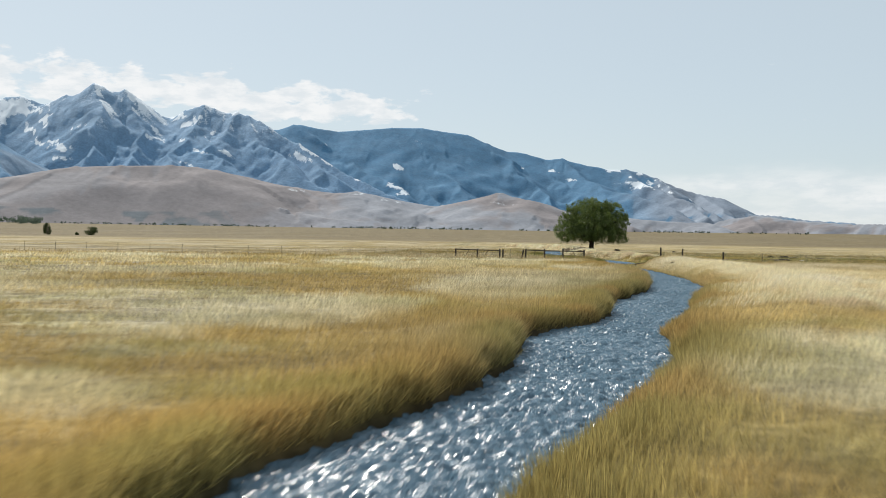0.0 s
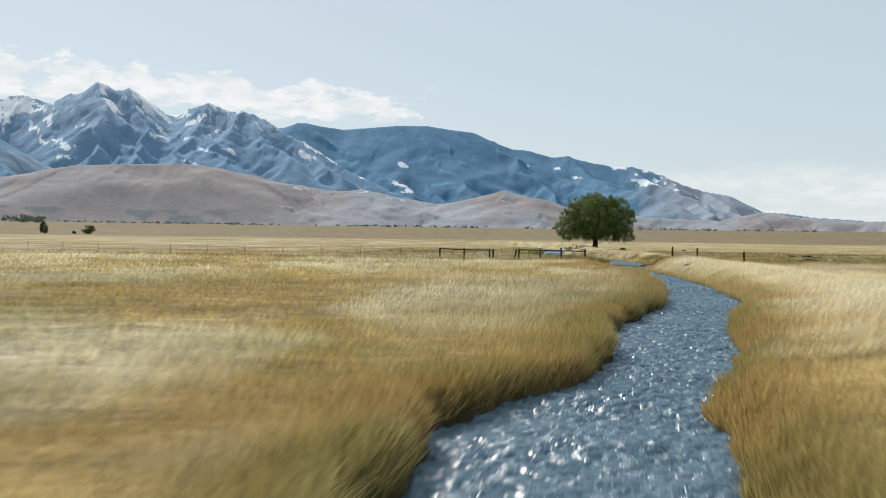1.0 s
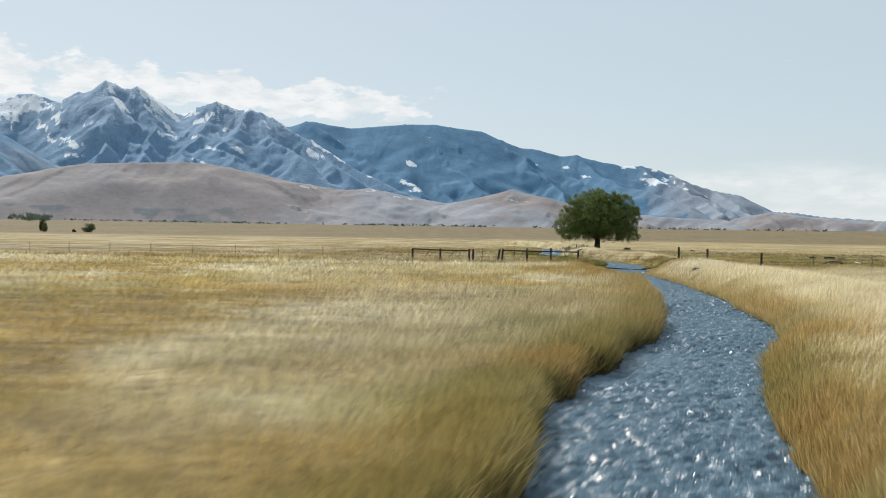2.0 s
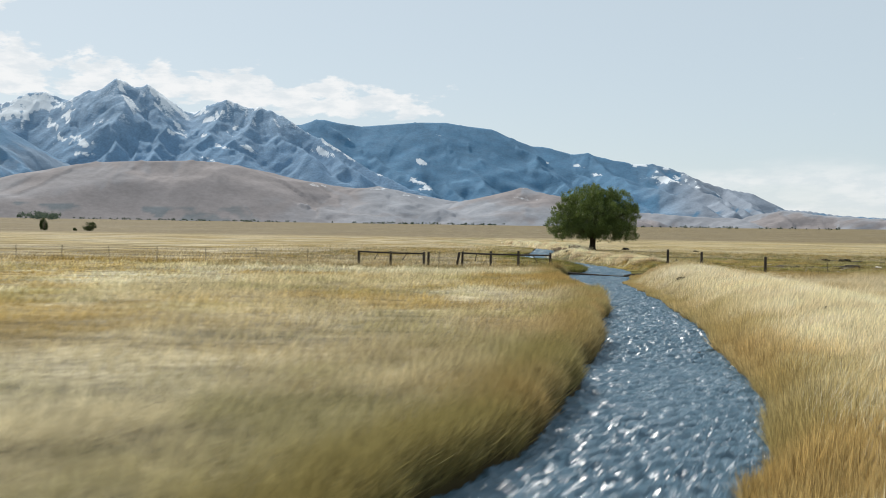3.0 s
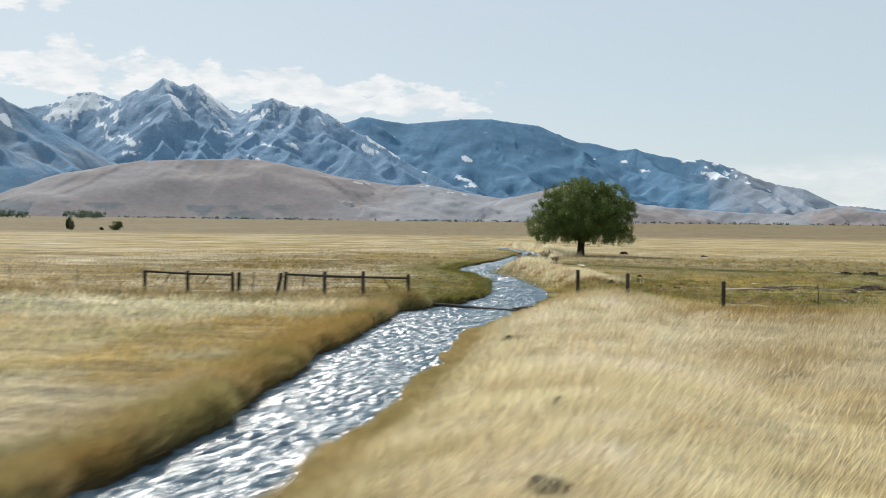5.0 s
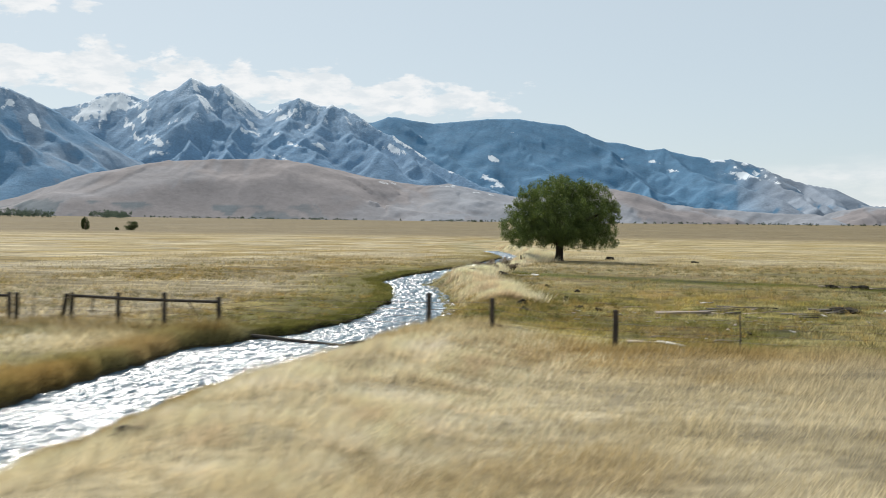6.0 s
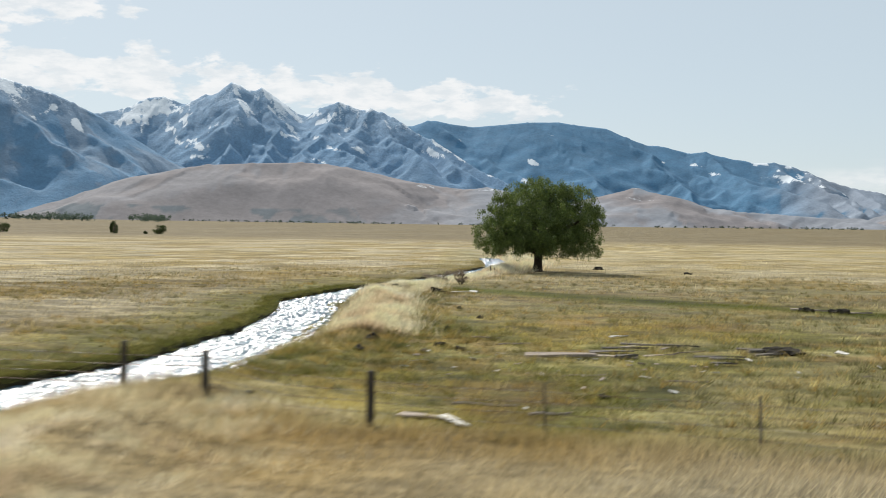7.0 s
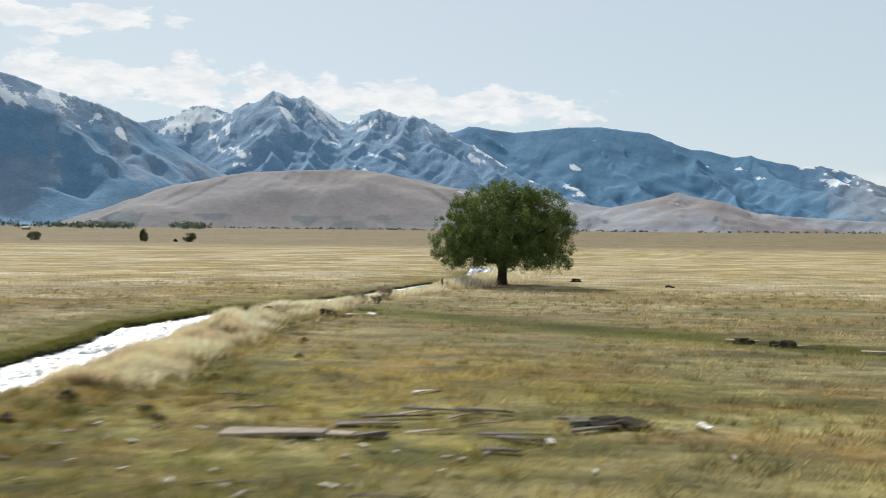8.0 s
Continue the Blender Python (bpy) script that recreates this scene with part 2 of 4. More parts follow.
def slab(bm, m, length, width, thick, rng=None, worn=0.0):
    """A board lying along x with broken ends and a slight warp."""
    n = 6
    top = []
    for i in range(n + 1):
        t = i / n
        for sy in (-1, 1):
            for sz in (0, 1):
                j = rng.uniform(-worn, worn) if rng else 0
                x = (t - 0.5) * length + (j * 3 if i in (0, n) else 0)
                z = sz * thick + worn * 1.5 * math.sin(t * 3.1 + sy)
                top.append(bm.verts.new(m @ Vector((x, sy * width / 2 + j * 0.4, z))))
    for i in range(n):
        a, b = top[4 * i : 4 * i + 4], top[4 * i + 4 : 4 * i + 8]
        bm.faces.new((a[0], b[0], b[1], a[1]))
        bm.faces.new((a[2], a[3], b[3], b[2]))
        bm.faces.new((a[1], b[1], b[3], a[3]))
        bm.faces.new((a[0], a[2], b[2], b[0]))
    bm.faces.new((top[0], top[1], top[3], top[2]))
    e = top[-4:]
    bm.faces.new((e[0], e[2], e[3], e[1]))


# ---- the lie of the land ----
WATER_Z = -0.5
BANK_Y = [-80, -10, -4, 2, 9, 11.5, 14.4, 19, 26, 32.6, 37, 42, 50, 60, 65, 72, 83, 91, 97, 101, 104.5, 107, 112, 119, 127, 138, 150, 165, 185, 205, 229, 257, 316, 360]
BANK_L = [-20, -12.1, -10, -8.5, -8.2, -7.1, -5.6, -4.6, -4.0, -2.2, -0.9, 0.1, 1.2, 2.0, 2.8, 2.9, 2.2, 2.3, 2.2, 1.8, 3.0, 3.8, 5.0, 4.9, 4.5, 2.6, -0.8, -0.5, 1.2, 2.0, 2.8, -1.5, -11, -18]
BANK_R = [-17, -9.0, -7.1, -5.2, -4.4, -4.0, -3.4, -1.7, -0.6, 0.9, 2.5, 3.3, 4.1, 5.1, 5.4, 5.7, 5.8, 5.7, 6.8, 7.2, 7.5, 7.9, 8.5, 8.5, 7.6, 5.6, 2.6, 2.6, 4.2, 5.2, 6.0, 1.8, -8, -15.5]


def bank_left(y):
    return np.interp(y, BANK_Y, BANK_L) + 0.7 * (fnoise(y * 0.55, y * 0 + 3.1, 5, 3) - 0.5)


def bank_right(y):
    return np.interp(y, BANK_Y, BANK_R) + 0.7 * (fnoise(y * 0.55, y * 0 + 8.7, 9, 3) - 0.5)


def rise_far(x, y):
    r = np.hypot(x, y - 50)
    return 0.0128 * 60 * np.log1p(np.exp(np.clip((r - 960) / 60, -40, 60)))


def land(x, y):
    """Height of the ground."""
    l, r = bank_left(y), bank_right(y)
    out = np.maximum(l - x, x - r)                       # distance outside the water, negative in the stream
    right = x > (l + r) / 2
    z = 0.14 * (fnoise(x * 0.6, y * 0.6, 12, 2) - 0.5) * (1 - step(y, 160, 260)) + 0.10 * (fnoise(x * 0.15, y * 0.15, 2, 3) - 0.5) + 0.22 * (fnoise(x * 0.03, y * 0.03, 4, 2) - 0.5)
    low = step(y, 104, 110) * 0.12
    z = z - low * (1 - step(out, 0, 6))
    # bank of thrown-up earth along one side of the water
    near = step(y, -20, 25) * (1 - step(y, 104, 112))
    z = z + right * near * 0.45 * np.exp(-((out - 4.2) / 2.6) ** 2)
    beyond = step(y, 106, 116) * (1 - step(y, 155, 166))
    z = z + right * beyond * (0.22 + 0.20 * step(y, 132, 150)) * np.exp(-((out - 3.0) / 1.4) ** 2) * (0.6 + 0.8 * fnoise(x * 0.3, y * 0.25, 31, 3))
    upper = step(y, 190, 205) * (1 - step(y, 300, 330))
    z = z + upper * right * 0.45 * np.exp(-((out - 2.2) / 1.6) ** 2)
    depth = 1 - step(y, 270, 295)
    lip = step(out, np.where(right, -0.35, -0.15), np.where(right, 1.0 + 1.3 * step(y, 45, 75), np.where(y > 108, 0.27, 0.42)))
    z = z * lip + (1 - lip) * (WATER_Z - 0.35) * depth + (1 - lip) * (1 - depth) * z
    return z + rise_far(x, y)


def cover(x, y, bare=0.0):
    """Colour of the grass cover, and how tall it stands."""
    l, r = bank_left(y), bank_right(y)
    out = np.maximum(l - x, x - r)
    right = x > (l + r) / 2
    n1, n2 = fnoise(x * 0.07, y * 0.045, 41, 4), fnoise(x * 0.25, y * 0.35, 43, 3)
    n3, n4 = fnoise(x * 0.13, y * 0.075, 47, 4), fnoise(x * 0.11 + 5, y * 0.06, 53, 4)
    n5 = fnoise(x * 0.7, y * 0.9, 57, 3)
    tan, pale, grey = np.array([0.475, 0.35, 0.15]), np.array([0.61, 0.525, 0.35]), np.array([0.62, 0.54, 0.38])
    ochre, olive, green = np.array([0.40, 0.275, 0.10]), np.array([0.27, 0.25, 0.085]), np.array([0.17, 0.18, 0.05])
    c = tan + (ochre - tan) * (step(n1, 0.45, 0.62) * 0.8)[:, None]
    c = c + (pale - c) * (step(n3, 0.48, 0.60) * np.where(right, 0.95, 0.6))[:, None]
    c = c + (grey - c) * (step(n4 + 0.45 * (n2 - 0.5) + 0.35 * (n5 - 0.5), 0.49, 0.60) * np.where(right, 0.35, 0.6 + 0.3 * step(y, 50, 70)))[:, None]
    c = c + (olive - c) * (step(n2, 0.52, 0.70) * 0.38)[:, None]
    c = c * (0.62 + 0.76 * n5)[:, None]
    tall = (0.15 + 0.20 * n3) * (0.5 + 1.0 * n5)
    far = step(y + 0.163 * np.clip(x, 0, 60), 103.5, 107.5)
    c = c * (1.17 - 0.17 * far)[:, None] * np.array([0.955, 1.0, 1.03])
    # straw-pale field behind the thrown-up bank
    straw = right * step(out, 1.6, 3.5) * step(y, 12, 40) * (1 - far)
    c = c + (pale * (0.88 + 0.42 * n5)[:, None] - c) * (straw * (0.6 + 0.35 * step(n3, 0.4, 0.6)))[:, None]
    c = c * (np.where(right, 1 + 0.12 * step(y, 25, 45) - 0.27 * step(y, 68, 84), 0.93))[:, None] ** (1 - far)[:, None]
    c = c + (ochre * 0.95 - c) * (right * step(n2, 0.50, 0.66) * 0.42 * step(y, 40, 75) * (1 - far))[:, None]
    c = c * np.where(right & (y < 105), 1.0, 0.0)[:, None] * np.array([1.0, 0.995, 1.0]) + c * np.where(right & (y < 105), 0.0, 1.0)[:, None]
    brown = (~right) * step(out, 1.0, 3.0) * step(y, 38, 46) * (1 - step(y, 60, 72)) * (1 - step(out, 14, 22))
    c = c + (ochre * (0.85 + 0.3 * n5)[:, None] - c) * (brown * 0.25)[:, None]
    edge = right * step(y + 0.163 * x, 94, 100) * (1 - far) * (1 - step(x, 16, 26))
    c = c + (ochre * (0.45 + 0.8 * n5)[:, None] - c) * (0.65 * edge)[:, None]
    # rank growth along the water
    rank = np.exp(-((out - 0.3) / 1.5) ** 2) + 0.35 * (~right) * np.exp(-((out - 3.0) / 2.5) ** 2)
    rank = np.clip(rank, 0, 1)
    mixed = ochre + (olive - ochre) * (step(n2, 0.35, 0.65) * 0.6)[:, None]
    mixed = mixed + (tan * 1.1 - mixed) * (right * 0.75 * step(y, 25, 50))[:, None]
    mixed = mixed + (green * 1.3 - mixed) * (step(n3, 0.5, 0.7) * 0.22)[:, None]
    c = c + (mixed - c) * (rank * 0.85 * (1 - far))[:, None]
    tall = tall + 0.13 * rank * (1 - far)
    tall = tall * (1 - 0.6 * right * step(y, 55, 80) * (1 - step(out, 0.4, 2.2)))
    c = c * (1 + (~right) * (0.30 - 0.36 * step(y, -9, 1) + 0.06 * step(y, 16, 30) - 0.14 * step(y, 20, 30) * (1 - step(y, 48, 56))))[:, None]
    # pale plumes on the thrown-up bank
    plume = right * np.exp(-((out - 4.6) / 2.2) ** 2) * step(y, 5, 30) * (1 - step(y, 104, 110))
    plume = plume + right * np.exp(-((out - 3.1) / 1.0) ** 2) * (0.12 * step(y, 106, 112) + 0.88 * step(y, 122, 138)) * (1 - step(y, 160, 168)) * (0.25 + 0.9 * step(n5, 0.38, 0.6))
    plume = np.clip(plume * (0.55 + 0.55 * step(n2, 0.3, 0.6)), 0, 1)
    c = c + (pale * (1.18 - 0.15 * step(y, 68, 84)[:, None]) - c) * (plume * (1 - bare))[:, None]
    tall = tall + (0.16 + 0.12 * far) * plume
    # brown growth under the wires
    wires = np.exp(-((y - (np.where(right, 104.6, 103.5) - 0.163 * x)) / np.where(right, 2.2, 1.3)) ** 2) * (out > 0.5)
    c = c + (ochre * np.where(right, 0.95, 0.6)[:, None] - c) * (wires * np.where(right, 0.4, 0.85))[:, None]
    tall = tall + np.where(right, 0.12, 0.32) * wires
    # grazed ground beyond the fence
    dry = np.maximum((~right) * step(out, 3, 9) * 0.75, step(y, 160, 190) * 0.55)
    c = c * (1 + dry * far)[:, None] ** np.log2(np.array([1.06, 0.985, 1.0]))
    c = c * (1 - 0.16 * (~right) * far * step(y, 112, 135))[:, None]
    wet = np.exp(-((y - (162 - 0.68 * (x - 12))) / 4.4) ** 2) * (x > 9)
    dry = dry * (1 - wet)
    grazed = far * (1 - plume) * (1 - dry)
    straw2 = np.array([0.36, 0.285, 0.11])
    graze = olive * 0.82 + (straw2 - olive * 0.82) * step(n3, 0.42, 0.62)[:, None]
    graze = graze + (pale * 0.72 - graze) * (step(n4 + 0.3 * (n5 - 0.5), 0.50, 0.62) * 0.65)[:, None]
    graze = graze * (0.42 + 1.12 * n5)[:, None] * np.array([1.24, 1.24, 0.94])
    graze = graze + (ochre * np.array([0.92, 0.86, 0.9]) - graze) * (step(n2, 0.52, 0.66) * 0.6)[:, None]
    graze = graze + (green * 0.8 - graze) * (step(fnoise(x * 0.5, y * 0.8, 61, 3), 0.55, 0.68) * 0.6)[:, None]
    graze = graze + (np.array([0.225, 0.205, 0.055]) - graze) * (np.exp(-((out - 0.8) / 3.8) ** 2) * (1 - right) * 0.95)[:, None]
    # wet green hollow across the grazed ground
    hollow = wet
    graze = graze + (np.array([0.125, 0.140, 0.010]) - graze) * (hollow * 0.97)[:, None]
    graze = graze + (pale * 0.72 - graze) * (0.4 * right * step(y, 122, 146) * (1 - wet))[:, None]
    graze = graze * (1 - 0.16 * (1 - step(y, 110, 118)))[:, None]
    c = c + (graze - c) * grazed[:, None]
    tall = tall * (1 - grazed * (0.64 - 0.30 * step(n5, 0.45, 0.65)))
    return c, tall, out


def lane(y):
    """Middle of the strip of meadow that is passed over."""
    return np.interp(y, [-40, 0, 22, 43, 64, 90, 140], [-12, -6.5, -1, 6.5, 16.3, 29.5, 45])


def build_ground():
    steps = np.concatenate([[0, 0.1, 0.2, 0.35, 0.5, 0.8, 1.2], np.arange(1.7, 16, 0.6), np.arange(16, 60, 2.0), np.geomspace(60, 5200, 46)])
    ys = np.concatenate([-np.geomspace(1500, 62, 16), np.arange(-60, 180, 0.5), np.arange(180, 360, 1.0), np.geomspace(362, 5200, 70)])
    l, r = bank_left(ys), bank_right(ys)
    xs = np.concatenate([l[:, None] - steps[::-1], l[:, None] + (r - l)[:, None] * np.array([0.08, 0.3, 0.7, 0.92]), r[:, None] + steps], 1)
    x, y = xs.ravel(), np.repeat(ys, xs.shape[1])
    z = land(x, y)
    c, _, out = cover(x, y, 0.65)
    soil = np.array([0.045, 0.036, 0.022])
    c = c + (soil - c) * ((1 - step(out, 0.05, 0.40)) * (1 - step(y, 270, 295)))[:, None]
    # darker where blades stand: litter, plus the shade between tufts painted in
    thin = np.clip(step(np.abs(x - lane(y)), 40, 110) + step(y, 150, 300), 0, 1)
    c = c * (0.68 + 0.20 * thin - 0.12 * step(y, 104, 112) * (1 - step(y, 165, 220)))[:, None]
    plain = np.array([0.178, 0.142, 0.084])
    c = c + (plain - c) * step(np.hypot(x, y), 450, 900)[:, None] * 0.85
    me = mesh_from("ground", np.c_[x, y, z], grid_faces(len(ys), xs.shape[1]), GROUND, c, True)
    tagged(new("ground", me), "golden dry meadow ground with a cut stream bed", "ground", kind="structure")


def ripples(x, y):
    """Short choppy waves that run with the stream."""
    z = 0.0
    for k, (length, high) in enumerate(((1.1, 0.03), (0.42, 0.05), (0.2, 0.08), (0.11, 0.095))):
        wx = 0.9 * x / length + 1.3 * vnoise(x / length * 0.6, y / length * 0.6, 90 + k)
        wave = 1 - np.abs(2 * vnoise(wx, y / length * 1.35 + 7 * k, 60 + k) - 1)
        z = z + high * (wave - 0.5) * (0.5 + vnoise(x * 0.5, y * 0.5, 70 + k)) * (1 + 0.9 * step(y, 108, 150))
    return z


def build_water():
    strips = [(-80, -12, 0.4, 12), (-12, 112, 0.058, 84), (112, 290, 0.11, 46)]
    for y0, y1, pitch, n in strips:
        ys = np.arange(y0, y1 + pitch, pitch)
        ys[-1] = y1
        l, r = bank_left(ys) - 0.7, bank_right(ys) + 0.7
        xs = l[:, None] + (r - l)[:, None] * np.linspace(0, 1, n)
        x, y = xs.ravel(), np.repeat(ys, n)
        me = mesh_from("stream", np.c_[x, y, WATER_Z + ripples(x, y)], grid_faces(len(ys), n), WATER, None, True)
        tagged(new("water_stream", me), "rippling blue stream glittering in the sun", "stream", kind="structure")


build_ground()
build_water()


# ---- mountains ----
HUB = (6.5, 43.0)                                        # bearings of the ridges are taken from here


def massif(name, label, mat, lines, span, reach, pitch, slope, seed, drifts, colours, relief=(30, 14), jag=5.0, soft=0.0,
           dust=(9000, 9900), flute=60, bare_side=(90, 91), spare=0.5, deepest=1.0, crests=1, scrub=(-90, 0)):
    """Mountain land that falls away on both sides of its ridge lines, cut by gullies that run down from them.
    lines: ridges as rows of bearing and height in degrees, and distance; drifts: fields of old snow as bearing, height, width, depth, lean."""
    a = np.radians(np.arange(span[0], span[1], pitch[0]))
    A, R = np.meshgrid(a, np.arange(reach[0], reach[1], pitch[1]))
    X, Y = R * np.sin(A), R * np.cos(A)
    bend = 1.0 + 0.5 * (fnoise(X / 260, Y / 260, seed + 21, 3) - 0.5)
    top, far, along, total = np.full(X.shape, -1e4), np.zeros(X.shape), np.zeros(X.shape), np.zeros(X.shape)
    run, WX, WY = 0.0, X, Y
    for number, row in enumerate(lines):
        if number == crests:
            loose = np.clip(far / 220, 0, 1) * 110
            WX = X + loose * (fnoise(X / 130, Y / 130, seed + 41, 3) - 0.5)
            WY = Y + loose * (fnoise(X / 130 + 30, Y / 130, seed + 42, 3) - 0.5)
        b, e, d = np.radians([p[0] for p in row]), np.radians([p[1] for p in row]), np.array([p[2] for p in row], float)
        px, py, pz = d * np.sin(b), d * np.cos(b), d * np.tan(e)
        for k in range(len(row) - 1):
            ux, uy = px[k + 1] - px[k], py[k + 1] - py[k]
            size = math.hypot(ux, uy)
            t = np.clip(((WX - px[k]) * ux + (WY - py[k]) * uy) / size**2, 0, 1)
            off = np.hypot(WX - px[k] - t * ux, WY - py[k] - t * uy)
            h = pz[k] + (pz[k + 1] - pz[k]) * t - slope * bend * off
            won = h > top
            far, along = np.where(won, off, far), np.where(won, run + t * size, along)
            total = total + (np.exp((h - 300) / soft) if soft else 0)
            top = np.maximum(top, h)
            run += size
        run += 500
    if soft:
        top = np.maximum(top, soft * np.log(total + 1e-30) + 300 - soft * 0.7)
    deep = np.clip(far / 90, 0, 1)
    wander = along + 40 * (fnoise(X / 150, Y / 150, seed + 4, 3) - 0.5)
    gully = 1 - np.abs(2 * fnoise(wander / flute, far / (flute * 14), seed, 4) - 1)
    rib = 1 - np.abs(2 * fnoise((wander + 0.25 * far) / (flute * 0.4), far / (flute * 9), seed + 13, 3) - 1)
    broad = 1 - np.abs(2 * fnoise(X / 260, Y / 260, seed + 7, 2) - 1)
    small = fnoise(X / 24, Y / 24, seed + 9, 3)
    Z = top + deep * ((gully - 0.72) * relief[1] * 2 + (broad - 0.72) * relief[0] * 2) + np.clip(far / 30, 0, 1) * ((rib - 0.7) * relief[1] * 0.7 + (small - 0.5) * 0.4 * relief[1])
    Z = Z + jag * (fnoise(along / 14, far / 40, seed + 2, 3) - 0.55)
    apron = (R - reach[0]) * 0.3 + 0.0006 * (R - reach[0]) ** 2 - 5
    Z = np.maximum(-14 * np.log(np.exp(-np.clip(Z, -60, 900) / 14) + np.exp(-apron / 14)), -30)
    # what covers it: forest, bare ground and rock, haze tint included
    el, az = np.degrees(np.arctan2(Z, R)), np.degrees(A)
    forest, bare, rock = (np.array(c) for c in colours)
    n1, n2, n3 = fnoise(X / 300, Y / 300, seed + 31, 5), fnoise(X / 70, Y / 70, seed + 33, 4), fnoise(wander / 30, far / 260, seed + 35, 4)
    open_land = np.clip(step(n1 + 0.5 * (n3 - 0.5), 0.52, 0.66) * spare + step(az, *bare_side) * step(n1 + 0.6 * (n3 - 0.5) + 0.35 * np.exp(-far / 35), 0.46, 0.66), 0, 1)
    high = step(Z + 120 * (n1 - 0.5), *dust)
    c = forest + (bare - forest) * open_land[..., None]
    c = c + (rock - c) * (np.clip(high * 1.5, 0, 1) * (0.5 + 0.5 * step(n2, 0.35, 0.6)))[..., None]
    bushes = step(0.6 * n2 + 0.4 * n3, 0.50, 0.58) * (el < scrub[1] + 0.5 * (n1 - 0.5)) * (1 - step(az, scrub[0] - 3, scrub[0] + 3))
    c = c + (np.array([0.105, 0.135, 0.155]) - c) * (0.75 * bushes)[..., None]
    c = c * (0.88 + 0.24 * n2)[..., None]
    n4 = fnoise(X / 17 + el * 4, Y / 34, seed + 37, 3)
    # snow: a dusting on the lee faces high up, and old drifts in the hollows
    lee = step(-np.gradient(Z, axis=1) / (R * np.radians(pitch[0])), -0.15, 0.55)
    snow = high * (0.34 + 0.5 * lee) * step(0.5 * n3 + 0.25 * n2 + 0.25 * n4, 0.38, 0.58)
    for b, e, w, d, lean in drifts:
        u, v = az - b, e - el
        s, q = math.sin(radians(lean)), math.cos(radians(lean))
        field = 0.95 - np.hypot((u * q + v * s) / w, (v * q - u * s) / d) * 0.66 + 2.4 * (n4 - 0.5) + 1.6 * (n3 - 0.5)
        snow = np.maximum(snow, np.clip(field, 0, 1) * deepest)
    me = mesh_from(name, np.c_[(X + HUB[0]).ravel(), (Y + HUB[1]).ravel(), Z.ravel()], grid_faces(*X.shape), mat, c.reshape(-1, 3), True)
    me.attributes.new("snow", "FLOAT", "POINT").data.foreach_set("value", snow.ravel().astype(np.float32))
    return tagged(new(name, me), label, "mountain", kind="structure")


FAR_WEST_CREST = [(-35.82, 5.17, 4750), (-32.05, 5.17, 4800), (-28.97, 5.49, 4850), (-27.0, 5.74, 4880), (-25.99, 5.96, 4900), (-25.1, 6.34, 4900), (-24.66, 6.58, 4900),
     (-23.94, 6.68, 4900), (-23.41, 6.46, 4900), (-22.93, 6.29, 4900), (-22.59, 6.34, 4850)]
SUMMIT_CREST = [(-22.94, 6.24, 4860), (-22.59, 6.34, 4830), (-22.14, 6.5, 4800), (-21.85, 6.8, 4780), (-21.42, 6.79, 4760), (-21.02, 7.03, 4740), (-20.59, 7.45, 4700),
     (-20.16, 7.36, 4700), (-19.66, 7.08, 4710), (-19.33, 7.06, 4710), (-19.06, 7.25, 4700), (-18.67, 6.93, 4690), (-18.28, 6.69, 4690), (-17.86, 6.31, 4700),
     (-17.38, 5.99, 4720), (-16.7, 5.96, 4730), (-16.09, 6.27, 4700)]
EAST_CREST = [(-16.09, 6.27, 4700), (-15.61, 6.52, 4680), (-15.13, 6.65, 4660), (-14.61, 6.53, 4650), (-14.18, 6.28, 4640), (-13.81, 6.27, 4630), (-13.47, 6.37, 4600),
     (-12.89, 6.15, 4570), (-12.31, 5.97, 4540), (-11.87, 5.69, 4500), (-11.34, 5.3, 4460), (-10.29, 4.83, 4380), (-9.23, 4.22, 4290), (-7.9, 3.36, 4180),
     (-6.71, 2.86, 4080), (-5.73, 2.37, 4000), (-3.32, 1.73, 3880), (-1.96, 1.27, 3800)]
PEAK_SPURS_WEST = (
    [(-20.59, 7.45, 4700), (-20.4, 6.48, 4540), (-20.56, 5.41, 4380), (-20.96, 4.39, 4220), (-21.18, 3.26, 4028), (-21.29, 2.41, 3868)],
    [(-19.06, 7.25, 4700), (-18.56, 6.17, 4540), (-18.22, 5.51, 4444), (-18.47, 4.48, 4284), (-19.05, 3.32, 4060), (-19.24, 2.47, 3900)],
    [(-21.85, 6.8, 4780), (-22.36, 5.83, 4620), (-22.83, 4.98, 4492), (-22.09, 4.01, 4300), (-21.5, 3.19, 4092)],
    [(-20.4, 6.48, 4600), (-19.52, 5.68, 4472), (-19.38, 4.73, 4344), (-19.87, 3.58, 4152)],
    [(-15.13, 6.65, 4660), (-15.52, 5.66, 4500), (-16.14, 4.84, 4356), (-16.59, 4.2, 4228), (-16.82, 3.62, 4100), (-17.15, 2.81, 3924)],
)
PEAK_SPURS_EAST = (
    [(-13.47, 6.37, 4600), (-13.95, 5.43, 4456), (-14.49, 4.95, 4376), (-15.18, 4.53, 4280), (-15.4, 4.23, 4232), (-14.75, 4.25, 4168), (-14.03, 3.75, 4056), (-12.94, 3.14, 3896), (-11.72, 2.53, 3720)],
    [(-12.89, 6.15, 4570), (-12.3, 4.96, 4362), (-11.13, 4.12, 4186), (-9.67, 3.27, 3978), (-8.64, 2.65, 3818)],
    [(-10.29, 4.83, 4380), (-9.67, 4.09, 4252), (-8.19, 3.15, 4044)],
    [(-16.09, 6.27, 4700), (-16.53, 5.26, 4540), (-17.15, 4.52, 4380), (-17.71, 3.51, 4188)],
)
